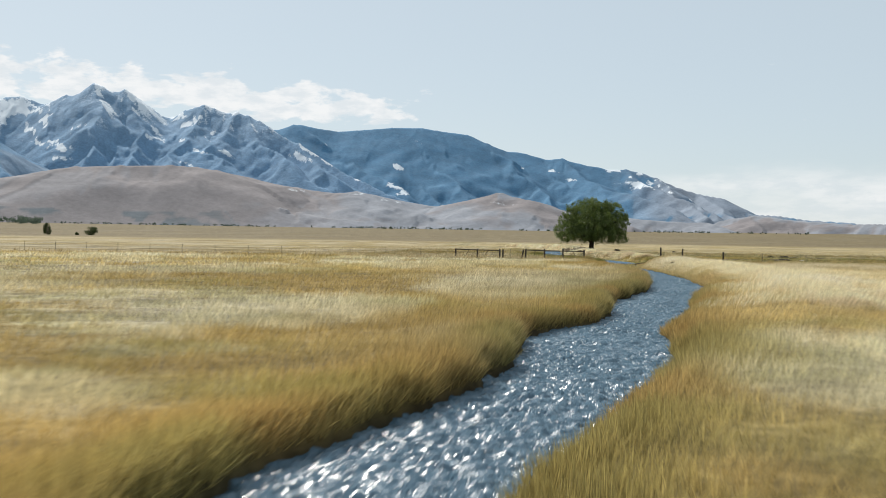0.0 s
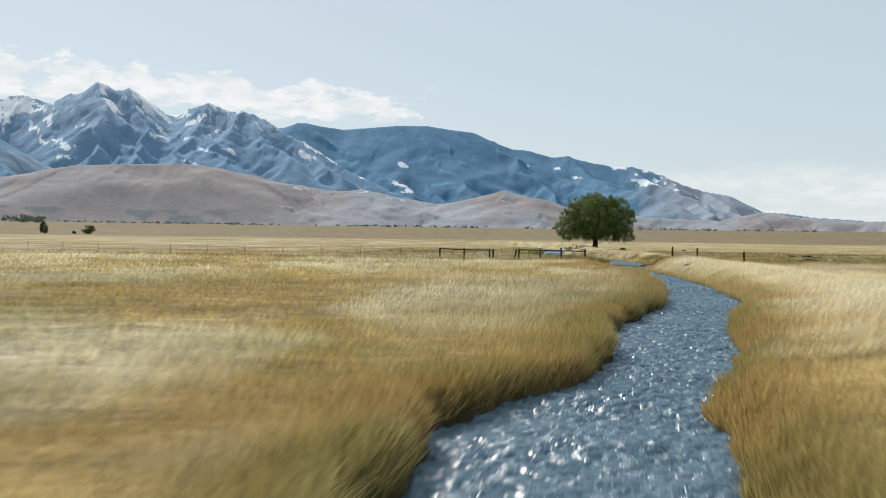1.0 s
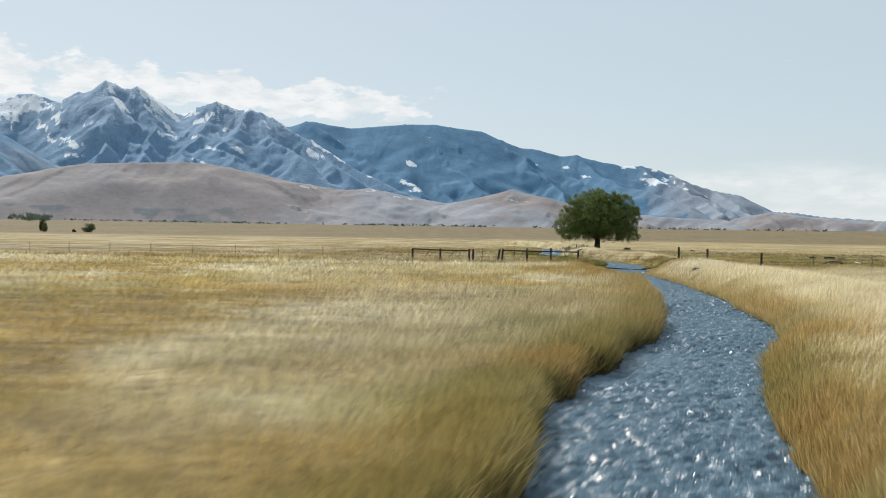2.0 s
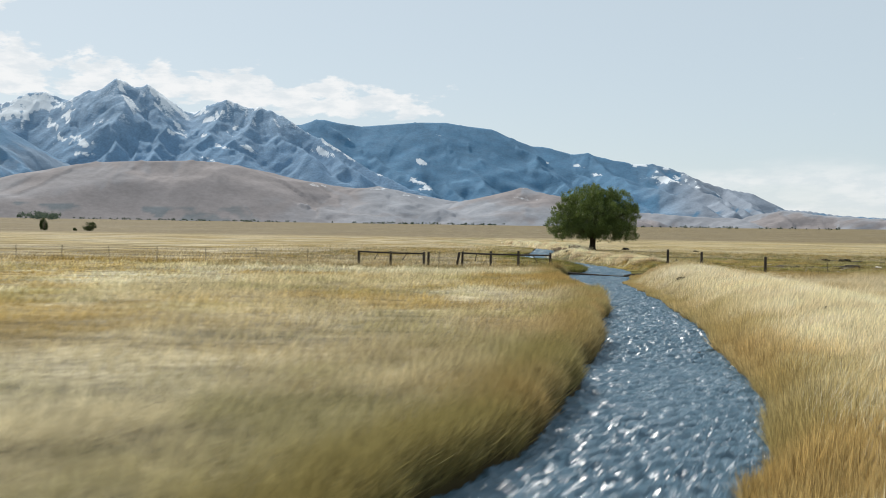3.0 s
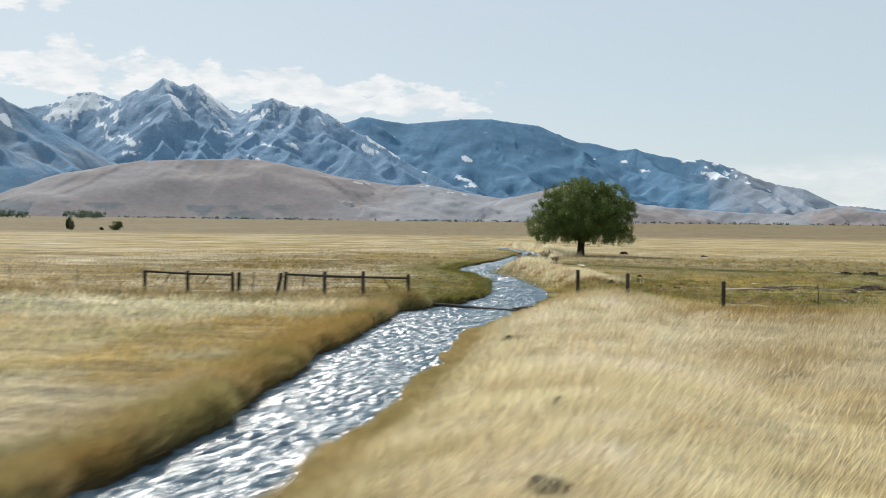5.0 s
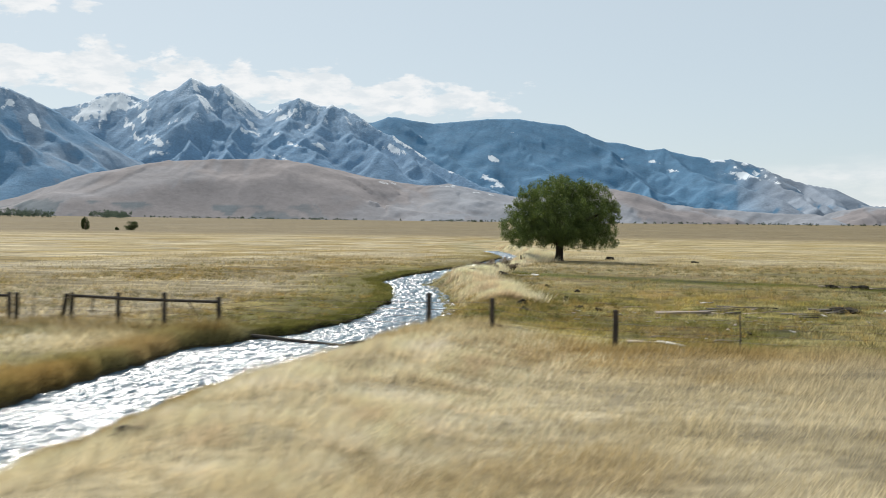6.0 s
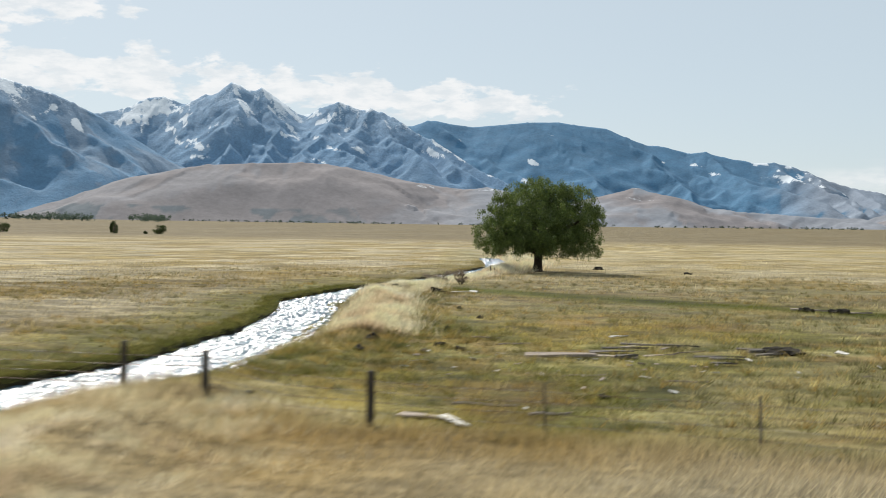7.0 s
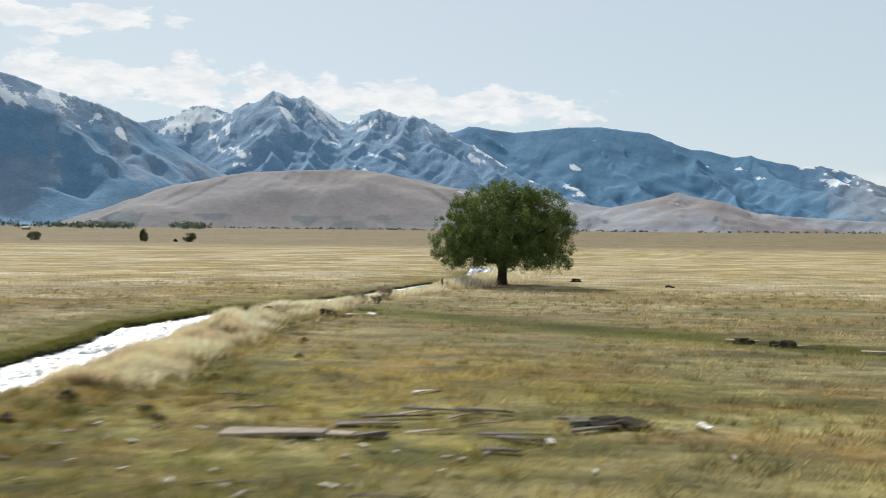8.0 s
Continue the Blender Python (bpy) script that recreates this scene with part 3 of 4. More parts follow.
RANGE_CREST = [(-12.87, 5.4, 4860), (-11.33, 5.53, 4880), (-10.55, 5.81, 4880), (-10.11, 5.82, 4880), (-9.38, 5.67, 4880), (-8.2, 5.52, 4880), (-7.02, 5.63, 4880),
     (-5.4, 5.78, 4880), (-3.77, 5.8, 4880), (-3.03, 5.67, 4880), (-1.4, 5.48, 4880), (-0.36, 5.05, 4870), (0.68, 4.65, 4870), (1.71, 4.54, 4860),
     (2.8, 4.2, 4850), (3.61, 4.29, 4850), (4.34, 4.06, 4840), (5.07, 3.92, 4830), (5.94, 3.75, 4820), (6.94, 3.75, 4820), (7.94, 3.49, 4810),
     (8.48, 3.29, 4800), (9.51, 2.84, 4780), (10.69, 2.47, 4750), (11.88, 2.27, 4700), (12.57, 1.82, 4660), (13.2, 1.46, 4620), (14.52, 1.41, 4560),
     (15.96, 1.2, 4500), (18.21, 1.08, 4450)]
RANGE_SPURS_WEST = (
    [(-10.55, 5.81, 4880), (-8.19, 4.41, 4650), (-6.41, 3.33, 4443), (-4.92, 2.32, 4213)],
    [(-5.4, 5.78, 4880), (-3.76, 4.25, 4616), (-1.96, 2.81, 4328), (-1.07, 1.93, 4098)],
    [(-3.03, 5.67, 4880), (-2.57, 4.12, 4616), (-3.44, 2.78, 4386), (-3.14, 1.84, 4156)],
    [(-0.36, 5.05, 4870), (1.28, 3.72, 4617), (2.76, 2.56, 4352), (3.64, 1.63, 4100)],
    [(3.61, 4.29, 4850), (4.93, 3.31, 4620), (5.95, 2.71, 4448), (7.39, 2.43, 4332), (9.15, 1.92, 4160), (11.0, 1.27, 3964)],
)
RANGE_SPURS_EAST = (
    [(2.8, 4.2, 4850), (3.63, 3.15, 4620), (5.09, 2.14, 4390), (6.25, 1.43, 4194)],
    [(8.48, 3.29, 4800), (9.23, 2.61, 4570), (10.25, 1.95, 4340), (11.12, 1.33, 4144)],
    [(10.69, 2.47, 4750), (11.61, 1.82, 4520), (12.85, 1.26, 4290)],
    [(6.94, 3.75, 4820), (7.95, 2.95, 4624), (9.93, 2.18, 4429), (11.89, 1.42, 4222)],
)
DOME_CREST = [(-38, 0.4, 3300), (-33, 0.5, 3320), (-30, 0.85, 3330), (-28.6, 1.35, 3340), (-27.5, 1.85, 3350), (-25.02, 2.47, 3370), (-24.11, 2.81, 3400),
     (-23.19, 3.03, 3400), (-22.4, 3.2, 3400), (-21.6, 3.34, 3400), (-19.42, 3.47, 3400), (-16.91, 3.57, 3400), (-15.63, 3.52, 3420), (-14.63, 3.34, 3440),
     (-13.48, 3.11, 3450), (-12.02, 2.79, 3460), (-10.47, 2.53, 3450), (-9.39, 2.4, 3440), (-8.21, 2.31, 3420), (-7.33, 2.41, 3400), (-6.43, 2.25, 3400),
     (-4.95, 1.98, 3400), (-3.34, 1.73, 3400), (-2.27, 1.51, 3390)]
DOME_SPURS_WEST = (
    [(-21.6, 3.34, 3400), (-23.2, 2.42, 3300), (-24.51, 1.83, 3200), (-25.81, 1.13, 3080), (-26.85, 0.35, 2925)],
    [(-19.42, 3.47, 3400), (-20.1, 2.45, 3280), (-20.78, 1.73, 3180), (-21.19, 1.01, 3060), (-21.52, 0.35, 2925)],
    [(-16.91, 3.57, 3400), (-16.77, 2.68, 3290), (-17.19, 1.81, 3180), (-17.05, 1.04, 3060), (-16.94, 0.35, 2925)],
    [(-14.63, 3.34, 3440), (-13.19, 2.48, 3300), (-11.74, 1.78, 3180), (-10.57, 1.03, 3060), (-9.63, 0.35, 2925)],
)
DOME_SPURS_EAST = (
    [(-10.47, 2.53, 3450), (-9.39, 1.96, 3320), (-7.91, 1.49, 3200), (-6.73, 0.98, 3080), (-5.79, 0.35, 2925)],
    [(-7.33, 2.41, 3400), (-5.84, 1.82, 3280), (-4.36, 1.37, 3170), (-3.46, 0.97, 3080), (-2.74, 0.35, 2925)],
    [(-12.32, 1.15, 3100), (-11.15, 1.32, 3140), (-9.98, 1.22, 3120), (-8.21, 1.01, 3080), (-6.79, 0.35, 2925)],
)
KNOLL_CREST = [(-2.27, 1.51, 3380), (-1.62, 1.88, 3380), (-0.8, 2.12, 3370), (-0.21, 2.43, 3360), (0.23, 2.43, 3360), (0.62, 2.14, 3360), (1.12, 2.03, 3350),
     (2.01, 1.77, 3340), (3.33, 1.58, 3320), (4.79, 1.42, 3300), (6.15, 1.26, 3300), (8.24, 1.11, 3280), (11.05, 1.03, 3250)]
KNOLL_SPURS = (
    [(-0.21, 2.43, 3360), (-0.8, 1.8, 3260), (-1.98, 1.16, 3130), (-2.92, 0.35, 2925)],
    [(0.23, 2.43, 3360), (0.98, 1.67, 3240), (2.01, 1.16, 3130), (2.83, 0.35, 2925)],
    [(11.89, 1.15, 3500), (13.46, 1.39, 3500), (14.52, 1.37, 3500), (15.95, 1.13, 3450), (18.21, 1.04, 3400), (21.5, 1.04, 3400)],
)
SUMMIT_DRIFTS = [(-24.4, 6.15, 1.0, 0.4, 0), (-25.4, 5.6, 0.9, 0.4, -10), (-16.74, 6.02, 0.66, 0.14, 0), (-17.49, 5.31, 0.39, 0.3, 25), (-17.76, 4.9, 0.39, 0.14, 10), (-14.8, 5.23, 0.36, 0.14, -25), (-15.97, 5.62, 0.28, 0.11, -15), (-15.35, 6.07, 0.28, 0.08, -30),
     (-23.3, 4.46, 0.39, 0.19, 15), (-22.29, 4.28, 0.55, 0.25, 25), (-21.94, 3.73, 0.44, 0.14, 0), (-23.62, 5.05, 0.25, 0.25, 0), (-22.89, 5.56, 0.33, 0.17, -30), (-21.39, 5.26, 0.25, 0.11, -35),
     (-16.25, 4.84, 0.22, 0.08, -10), (-15.3, 4.23, 0.33, 0.11, 20), (-14.25, 4.38, 0.49, 0.08, 32), (-15.95, 3.58, 0.33, 0.08, 15)]
RIDGE_DRIFTS = [(-11.13, 5.22, 0.44, 0.08, 38), (-9.96, 4.58, 0.55, 0.08, 32), (-8.63, 3.76, 0.6, 0.08, 36), (-10.39, 4.19, 0.6, 0.11, 20), (-7.23, 3.05, 0.39, 0.08, 15), (-13.41, 6.31, 0.39, 0.11, 10)]
RANGE_DRIFTS = [(-5.08, 3.7, 0.22, 0.08, 20), (-5.09, 2.55, 0.44, 0.14, 28), (-4.06, 5.13, 0.17, 0.11, 0), (1.54, 3.75, 0.17, 0.07, 0), (3.15, 3.62, 0.22, 0.07, 5), (4.01, 3.19, 0.3, 0.08, 10),
     (6.14, 3.66, 0.33, 0.07, 0), (7.67, 3.0, 0.99, 0.14, 0), (8.03, 3.44, 0.36, 0.08, 10), (7.2, 3.35, 0.19, 0.07, 15), (-8.9, 4.75, 0.14, 0.11, -40), (9.09, 2.58, 0.22, 0.06, 10),
     (10.22, 2.15, 0.19, 0.06, 0)]
FOOTHILL_DRIFTS = [(-0.21, 2.31, 0.71, 0.14, -15), (0.39, 1.9, 0.82, 0.11, 10), (-10.48, 2.44, 0.66, 0.08, 3), (-7.38, 2.29, 0.49, 0.07, 0), (-5.84, 2.02, 0.82, 0.08, 10)]
SHOULDER_CREST = [(a, e, 3950) for a, e in ((-60, 7.0), (-45, 8.3), (-34.4, 7.98), (-33, 7.7), (-31.7, 7.26), (-30.2, 6.83), (-29, 6.51), (-28.2, 6.15), (-26.9, 5.55), (-25.4, 4.54), (-23.2, 3.34), (-21.9, 2.34), (-20.4, 1.2))]
SHOULDER_SPURS = (
    [(-31.7, 7.26, 3950), (-31, 5.9, 3800), (-29.4, 4.4, 3650), (-27.4, 3.0, 3500), (-26.2, 2.1, 3400)],
    [(-28.2, 6.15, 3950), (-27.2, 4.6, 3800), (-25.4, 3.3, 3660), (-23.8, 2.2, 3520)],
    [(-36, 8.0, 3950), (-35.4, 5.6, 3720), (-33.2, 3.9, 3560), (-31.3, 2.8, 3450), (-29.2, 2.1, 3360), (-27.4, 1.5, 3280)],
    [(-42, 8.2, 3950), (-40, 5.6, 3700), (-37.5, 3.4, 3450), (-35.5, 1.8, 3280)],
    [(-30.2, 6.83, 3950), (-30.4, 5.2, 3820), (-29.6, 3.9, 3700)],
)
SHOULDER_DRIFTS = [(-29.3, 5.75, 0.5, 0.14, -35), (-29.9, 5.35, 0.4, 0.12, 20), (-28.0, 5.2, 0.25, 0.12, 50), (-33.5, 6.9, 1.2, 0.35, 20), (-31.2, 6.75, 0.8, 0.16, 14), (-35.5, 7.3, 1.6, 0.4, 0)]
massif("mountain_peaks", "jagged haze-blue mountain peaks streaked with fresh snow", PEAK, [FAR_WEST_CREST, SUMMIT_CREST, EAST_CREST, *PEAK_SPURS_WEST, *PEAK_SPURS_EAST],
       (-38, 0.5), (3620, 4925), (0.066, 11.5), 0.82, 3, SUMMIT_DRIFTS + RIDGE_DRIFTS, PEAK_HAZED_COVER, (14, 8), 6.0, 16.0, (290, 560), 46, (90, 91), 0.12, crests=3)
massif("mountain_range", "long forested haze-blue mountain with snow patches", SLOPE, [RANGE_CREST, *RANGE_SPURS_WEST, *RANGE_SPURS_EAST],
       (-17, 22), (3850, 4900), (0.07, 13), 0.58, 17, RANGE_DRIFTS, RANGE_HAZED_COVER, (5, 3), 2.0, 6.0, (9000, 9900), 70, (5.5, 10.0), 0.03)
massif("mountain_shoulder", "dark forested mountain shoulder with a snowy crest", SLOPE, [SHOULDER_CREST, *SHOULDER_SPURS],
       (-58, -19.5), (3150, 3990), (0.075, 10), 0.7, 29, SHOULDER_DRIFTS, SHOULDER_HAZED_COVER, (10, 5), 4.0, 9.0, (350, 500), 55, (90, 91), 0.4)
# bluish haze painted into the open-ground colour, spreading east of bearing -14
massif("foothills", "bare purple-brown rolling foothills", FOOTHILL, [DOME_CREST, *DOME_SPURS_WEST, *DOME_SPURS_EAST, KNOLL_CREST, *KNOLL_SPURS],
       (-50, 30), (2880, 3600), (0.1, 11), 0.32, 43, FOOTHILL_DRIFTS, FOOTHILL_HAZED_COVER, (10, 8), 0.5, 7.0, (9000, 9900), 95, (-14, -2), 0.35, 0.42, scrub=(-14, 1.25))


# ---- the willow ----
def leaf_cloud(name, centres, per, size, mat, rng, droop=0.3):
    """Many small pointed leaves gathered in clumps; centres: rows of x, y, z, rx, ry, rz."""
    cs = np.array(centres)
    k = rng.integers(0, len(cs), len(cs) * per)
    d = rng.normal(size=(len(k), 3))
    d /= np.linalg.norm(d, axis=1)[:, None]
    p = cs[k, :3] + d * cs[k, 3:] * (rng.random(len(k)) ** 0.45)[:, None]
    way = rng.normal(size=(len(k), 3)) * 0.7
    way[:, 2] -= droop * 2
    way /= np.linalg.norm(way, axis=1)[:, None]
    across = np.cross(way, rng.normal(size=(len(k), 3)))
    across /= np.linalg.norm(across, axis=1)[:, None] + 1e-9
    s = (size * rng.uniform(0.6, 1.4, len(k)))[:, None]
    v = np.stack([p - way * s, p + across * s * 0.32, p + way * s, p - across * s * 0.32], 1).reshape(-1, 3)
    return mesh_from(name, v, np.arange(len(v)).reshape(-1, 4), mat)


def build_willow():
    rng, nrng = random.Random(5), np.random.default_rng(5)
    base = Vector((11.9, 206.8, float(land(np.array([11.9]), np.array([206.8]))[0]) - 0.1))
    tree = tagged(new("willow_tree"), "broad green willow with a dark trunk beside the stream", "tree")
    tree.location = base
    bm = bmesh.new()
    tube(bm, [(0, 0, 0), (0.02, 0, 0.35), (0.05, 0, 1.0), (0.1, 0, 2.0), (0.0, 0.1, 3.0)], [0.95, 0.62, 0.5, 0.48, 0.5], 14, rng, 0.06)
    part("trunk", bm, BARK, tree)
    lobes = [(-0.3, 0, 6.3, 5.4, 5.2, 4.2), (-0.9, 0.3, 8.6, 3.8, 3.8, 2.5), (4.7, 0.4, 5.9, 2.9, 4.2, 3.9), (3.5, 0, 8.9, 2.2, 2.6, 2.1),
             (-5.1, -0.2, 4.8, 2.6, 3.6, 2.8), (-3.6, 0.5, 7.0, 3.0, 3.4, 2.6), (0.5, -4.2, 5.2, 4.4, 2.8, 3.3), (0.3, 4.4, 5.6, 4.4, 2.8, 3.4), (5.8, 0, 3.7, 2.0, 3.0, 2.1),
             (-5.5, 0.2, 3.3, 2.0, 2.8, 1.6), (2.8, -2.6, 3.5, 3.0, 2.4, 1.7), (-2.6, -2.8, 3.6, 3.0, 2.4, 1.7), (1.6, 0.2, 9.4, 2.6, 2.8, 1.6), (6.0, 0.2, 6.4, 1.7, 3.0, 2.4)]
    for x, y, z, *_ in lobes:
        bm = bmesh.new()
        mid = Vector((x * 0.35, y * 0.35, 2.6 + z * 0.22))
        end = Vector((x * 0.85, y * 0.85, z))
        tube(bm, [(0.05, 0.05, 2.3), mid, mid.lerp(end, 0.5) + Vector((rng.uniform(-.3, .3), rng.uniform(-.3, .3), 0.2)), end], [0.32, 0.24, 0.15, 0.05], 7, rng, 0.08)
        for k in range(5):
            a = mid.lerp(end, rng.uniform(0.3, 0.95))
            b = a + Vector((rng.uniform(-2, 2), rng.uniform(-2, 2), rng.uniform(-0.6, 1.4)))
            tube(bm, [a, a.lerp(b, 0.5) + Vector((0, 0, 0.15)), b], [0.09, 0.06, 0.02], 5)
        part("limb", bm, BARK, tree)
    clumps = []
    for x, y, z, rx, ry, rz in lobes:
        for _ in range(int(105 * rx * rz / 9)):
            d = nrng.normal(size=3)
            d /= np.linalg.norm(d)
            q = 0.35 + 0.70 * nrng.random() ** 0.6
            cx, cy, cz = x + d[0] * rx * q, y + d[1] * ry * q, z + d[2] * rz * q
            if cz < 2.0:
                cz = 2.0 + nrng.random() * 1.2
            w = nrng.uniform(0.3, 0.72)
            clumps.append((cx, cy, cz, w, w, w * nrng.uniform(0.8, 1.45)))
    part_mesh("crown", leaf_cloud("crown", clumps, 108, 0.105, LEAF, nrng, 0.45), tree, "dense drooping green leaves, lighter at the top")


build_willow()


# ---- fence ----
def fence_y(x):
    return 105.55 - 0.163 * x


def ground_z(x, y):
    return float(land(np.array([float(x)]), np.array([float(y)]))[0])


def wooden_post(fence, x, top, lean=0.0, thick=0.095, rng=random.Random(3)):
    y = fence_y(x)
    z = ground_z(x, y)
    bm = bmesh.new()
    tube(bm, [(x - lean * 0.4, y, z - 0.4), (x, y, z), (x + lean * 0.5, y, z + (top - z) * 0.5), (x + lean, y, top - 0.03), (x + lean, y, top)], [thick, thick, thick * 0.95, thick * 0.92, thick * 0.7], 9, rng, 0.08)
    return part("post", bm, POST, fence)


def build_fence():
    rng = random.Random(8)
    fence = tagged(new("wire_fence"), "old wire fence on weathered wooden posts and steel stakes", "fence")
    for x, top, lean in ((-13.2, 1.12, 0), (-10.65, 1.14, 0.02), (-8.0, 1.12, 0), (-7.65, 1.12, 0.02), (-5.45, 1.14, 0.22), (-5.02, 1.2, 0.06), (-2.8, 1.26, 0), (-0.7, 1.32, 0), (1.7, 1.22, 0), (10.28, 1.62, 0), (12.66, 1.5, 0), (17.1, 1.22, 0)):
        wooden_post(fence, x, top, lean, 0.10, rng)
    stakes = [-6.82] + [-17.4 - 4.3 * k for k in range(30)] + [21.3 + 4.6 * k for k in range(12)]
    for x in stakes:
        y = fence_y(x)
        z = ground_z(x, y)
        bm = bmesh.new()
        tube(bm, [(x, y, z - 0.4), (x + rng.uniform(-.02, .02), y, z + 0.6), (x + rng.uniform(-.05, .05), y, z + 1.2)], [0.028, 0.026, 0.024], 6, rng, 0.1)
        part("stake", bm, STAKE, fence)
    for x0, x1, z0, z1 in ((-13.2, -8.0, 1.06, 0.98), (-5.0, 1.7, 1.08, 1.02)):
        bm = bmesh.new()
        n = 9
        tube(bm, [(x0 + (x1 - x0) * k / n, fence_y(x0 + (x1 - x0) * k / n) - 0.08, z0 + (z1 - z0) * k / n - 0.03 * math.sin(k / n * math.pi)) for k in range(n + 1)], [0.06] * (n + 1), 8, rng, 0.1)
        part("rail", bm, POST, fence)
    for x, dx in ((-11.6, -0.35), (-9.3, -0.4), (-3.9, -0.1), (0.4, 0.35)):
        bm = bmesh.new()
        tube(bm, [(x, fence_y(x) - 0.08, 1.0), (x + dx, fence_y(x) - 0.08, 0.45)], [0.035, 0.03], 6, rng, 0.1)
        part("stay", bm, POST, fence)


build_fence()


# ---- grass ----
def grass(name, label, count, y0, y1, reach0, reach1, width, scale, rng, skip=0.0, short=1.0, fade=0.1):
    """Single-blade grass scattered beside the lane, from reach0 to reach1 metres out, leaning with the wind."""
    y = rng.uniform(y0, y1, count)
    side = np.where(rng.random(count) < 0.5, -1, 1)
    x = lane(y) + side * rng.uniform(reach0, reach1, count)
    clump = fnoise(x * 1.3, y * 1.3, 71, 2)
    keep = clump + 0.25 * rng.random(count) > 0.36 + skip
    x, y, clump = x[keep], y[keep], clump[keep]
    thin = (1 - step(np.abs(x - lane(y)), reach1 * 0.7, reach1)) * (1 - step(y, y1 - fade, y1)) > rng.random(len(x))
    x, y, clump = x[thin], y[thin], clump[thin]
    c, tall, out = cover(x, y)
    keep = out > 0.28 + 0.3 * rng.random(len(x))
    x, y, c, tall, out, clump = x[keep], y[keep], c[keep], tall[keep], out[keep], clump[keep]
    n = len(x)
    h = tall * scale * short * rng.uniform(0.55, 1.25, n) * (0.65 + 0.7 * clump)
    z = land(x, y) - 0.03
    turn = rng.uniform(0, 2 * math.pi, n)
    w = width * rng.uniform(0.6, 1.4, n)
    lean = rng.normal(0, 0.28, (n, 2)) + np.array([0.28, -0.12]) * (0.5 + fnoise(x * 0.4, y * 0.4, 77, 2))[:, None]
    # over the lip of the bank the growth hangs towards the water
    l, r = bank_left(y), bank_right(y)
    hang = np.exp(-(out / 0.45) ** 2) * np.where(x > (l + r) / 2, -1, 1)
    lean[:, 0] += hang * 0.35
    dx, dy = np.cos(turn) * w / 2, np.sin(turn) * w / 2
    tip = np.c_[x + lean[:, 0] * h, y + lean[:, 1] * h, z + h * (1 - 0.25 * np.abs(hang))]
    v = np.stack([np.c_[x - dx, y - dy, z], np.c_[x + dx, y + dy, z], tip], 1).reshape(-1, 3)
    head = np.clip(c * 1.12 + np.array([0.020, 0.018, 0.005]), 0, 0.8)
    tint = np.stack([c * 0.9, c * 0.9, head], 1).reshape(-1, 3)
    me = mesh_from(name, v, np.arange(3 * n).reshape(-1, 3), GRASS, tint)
    return tagged(new(name, me), label, "grass", kind="stuff")


grng = np.random.default_rng(21)
grass("meadow_grass", "tall golden dry grass leaning in the wind", 560000, -16, 104, 0, 14, 0.013, 1.0, grng)
grass("meadow_grass", "tall golden dry grass with pale seed heads", 400000, -14, 106, 8, 48, 0.028, 1.0, grng)
grass("meadow_grass", "far golden dry grass of the open meadow", 190000, 0, 116, 30, 120, 0.075, 1.0, grng)
grass("pasture_grass", "short grazed olive and straw-coloured grass", 430000, 100, 158, 0, 40, 0.017, 1.0, grng, 0.06, 1.0, 14)
grass("pasture_grass", "thin straw-coloured grass on grazed ground", 220000, 104, 330, 0, 100, 0.06, 1.0, grng, 0.06, 1.0, 190)


def bank_fringe(name, label, count, y0, y1, rng):
    """Rank growth along both edges of the water, hanging over the cut bank."""
    y = rng.uniform(y0, y1, count)
    right = rng.random(count) < 0.5
    out = rng.exponential(0.6, count) + np.where(right, 0.16, 0.17)
    x = np.where(right, bank_right(y) + out, bank_left(y) - out)
    c, tall, _ = cover(x, y)
    clump = fnoise(x * 1.1, y * 1.1, 83, 3)
    h = np.maximum(tall, 0.12) * rng.uniform(0.6, 1.2, count) * (0.6 + 0.8 * clump)
    z = np.maximum(land(x, y), WATER_Z + 0.1) - 0.03
    turn = rng.uniform(0, 2 * math.pi, count)
    w = 0.018 * rng.uniform(0.6, 1.5, count)
    lx = np.where(right, -1, 1) * np.exp(-(out / 0.5) ** 2) * rng.uniform(0.0, 0.6, count) + rng.normal(0, 0.25, count) + 0.1
    ly = rng.normal(0, 0.3, count)
    dx, dy = np.cos(turn) * w / 2, np.sin(turn) * w / 2
    tip = np.c_[x + lx * h, y + ly * h, z + h * (1 - 0.3 * np.abs(lx))]
    v = np.stack([np.c_[x - dx, y - dy, z], np.c_[x + dx, y + dy, z], tip], 1).reshape(-1, 3)
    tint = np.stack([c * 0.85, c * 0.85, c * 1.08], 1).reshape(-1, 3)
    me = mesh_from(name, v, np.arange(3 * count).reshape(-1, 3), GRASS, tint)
    return tagged(new(name, me), label, "grass", kind="stuff")


bank_fringe("bank_grass", "rank ochre and olive grass hanging over the stream bank", 230000, -14, 112, grng)
bank_fringe("bank_grass", "low green grass along the upper stream bank", 60000, 112, 260, grng)


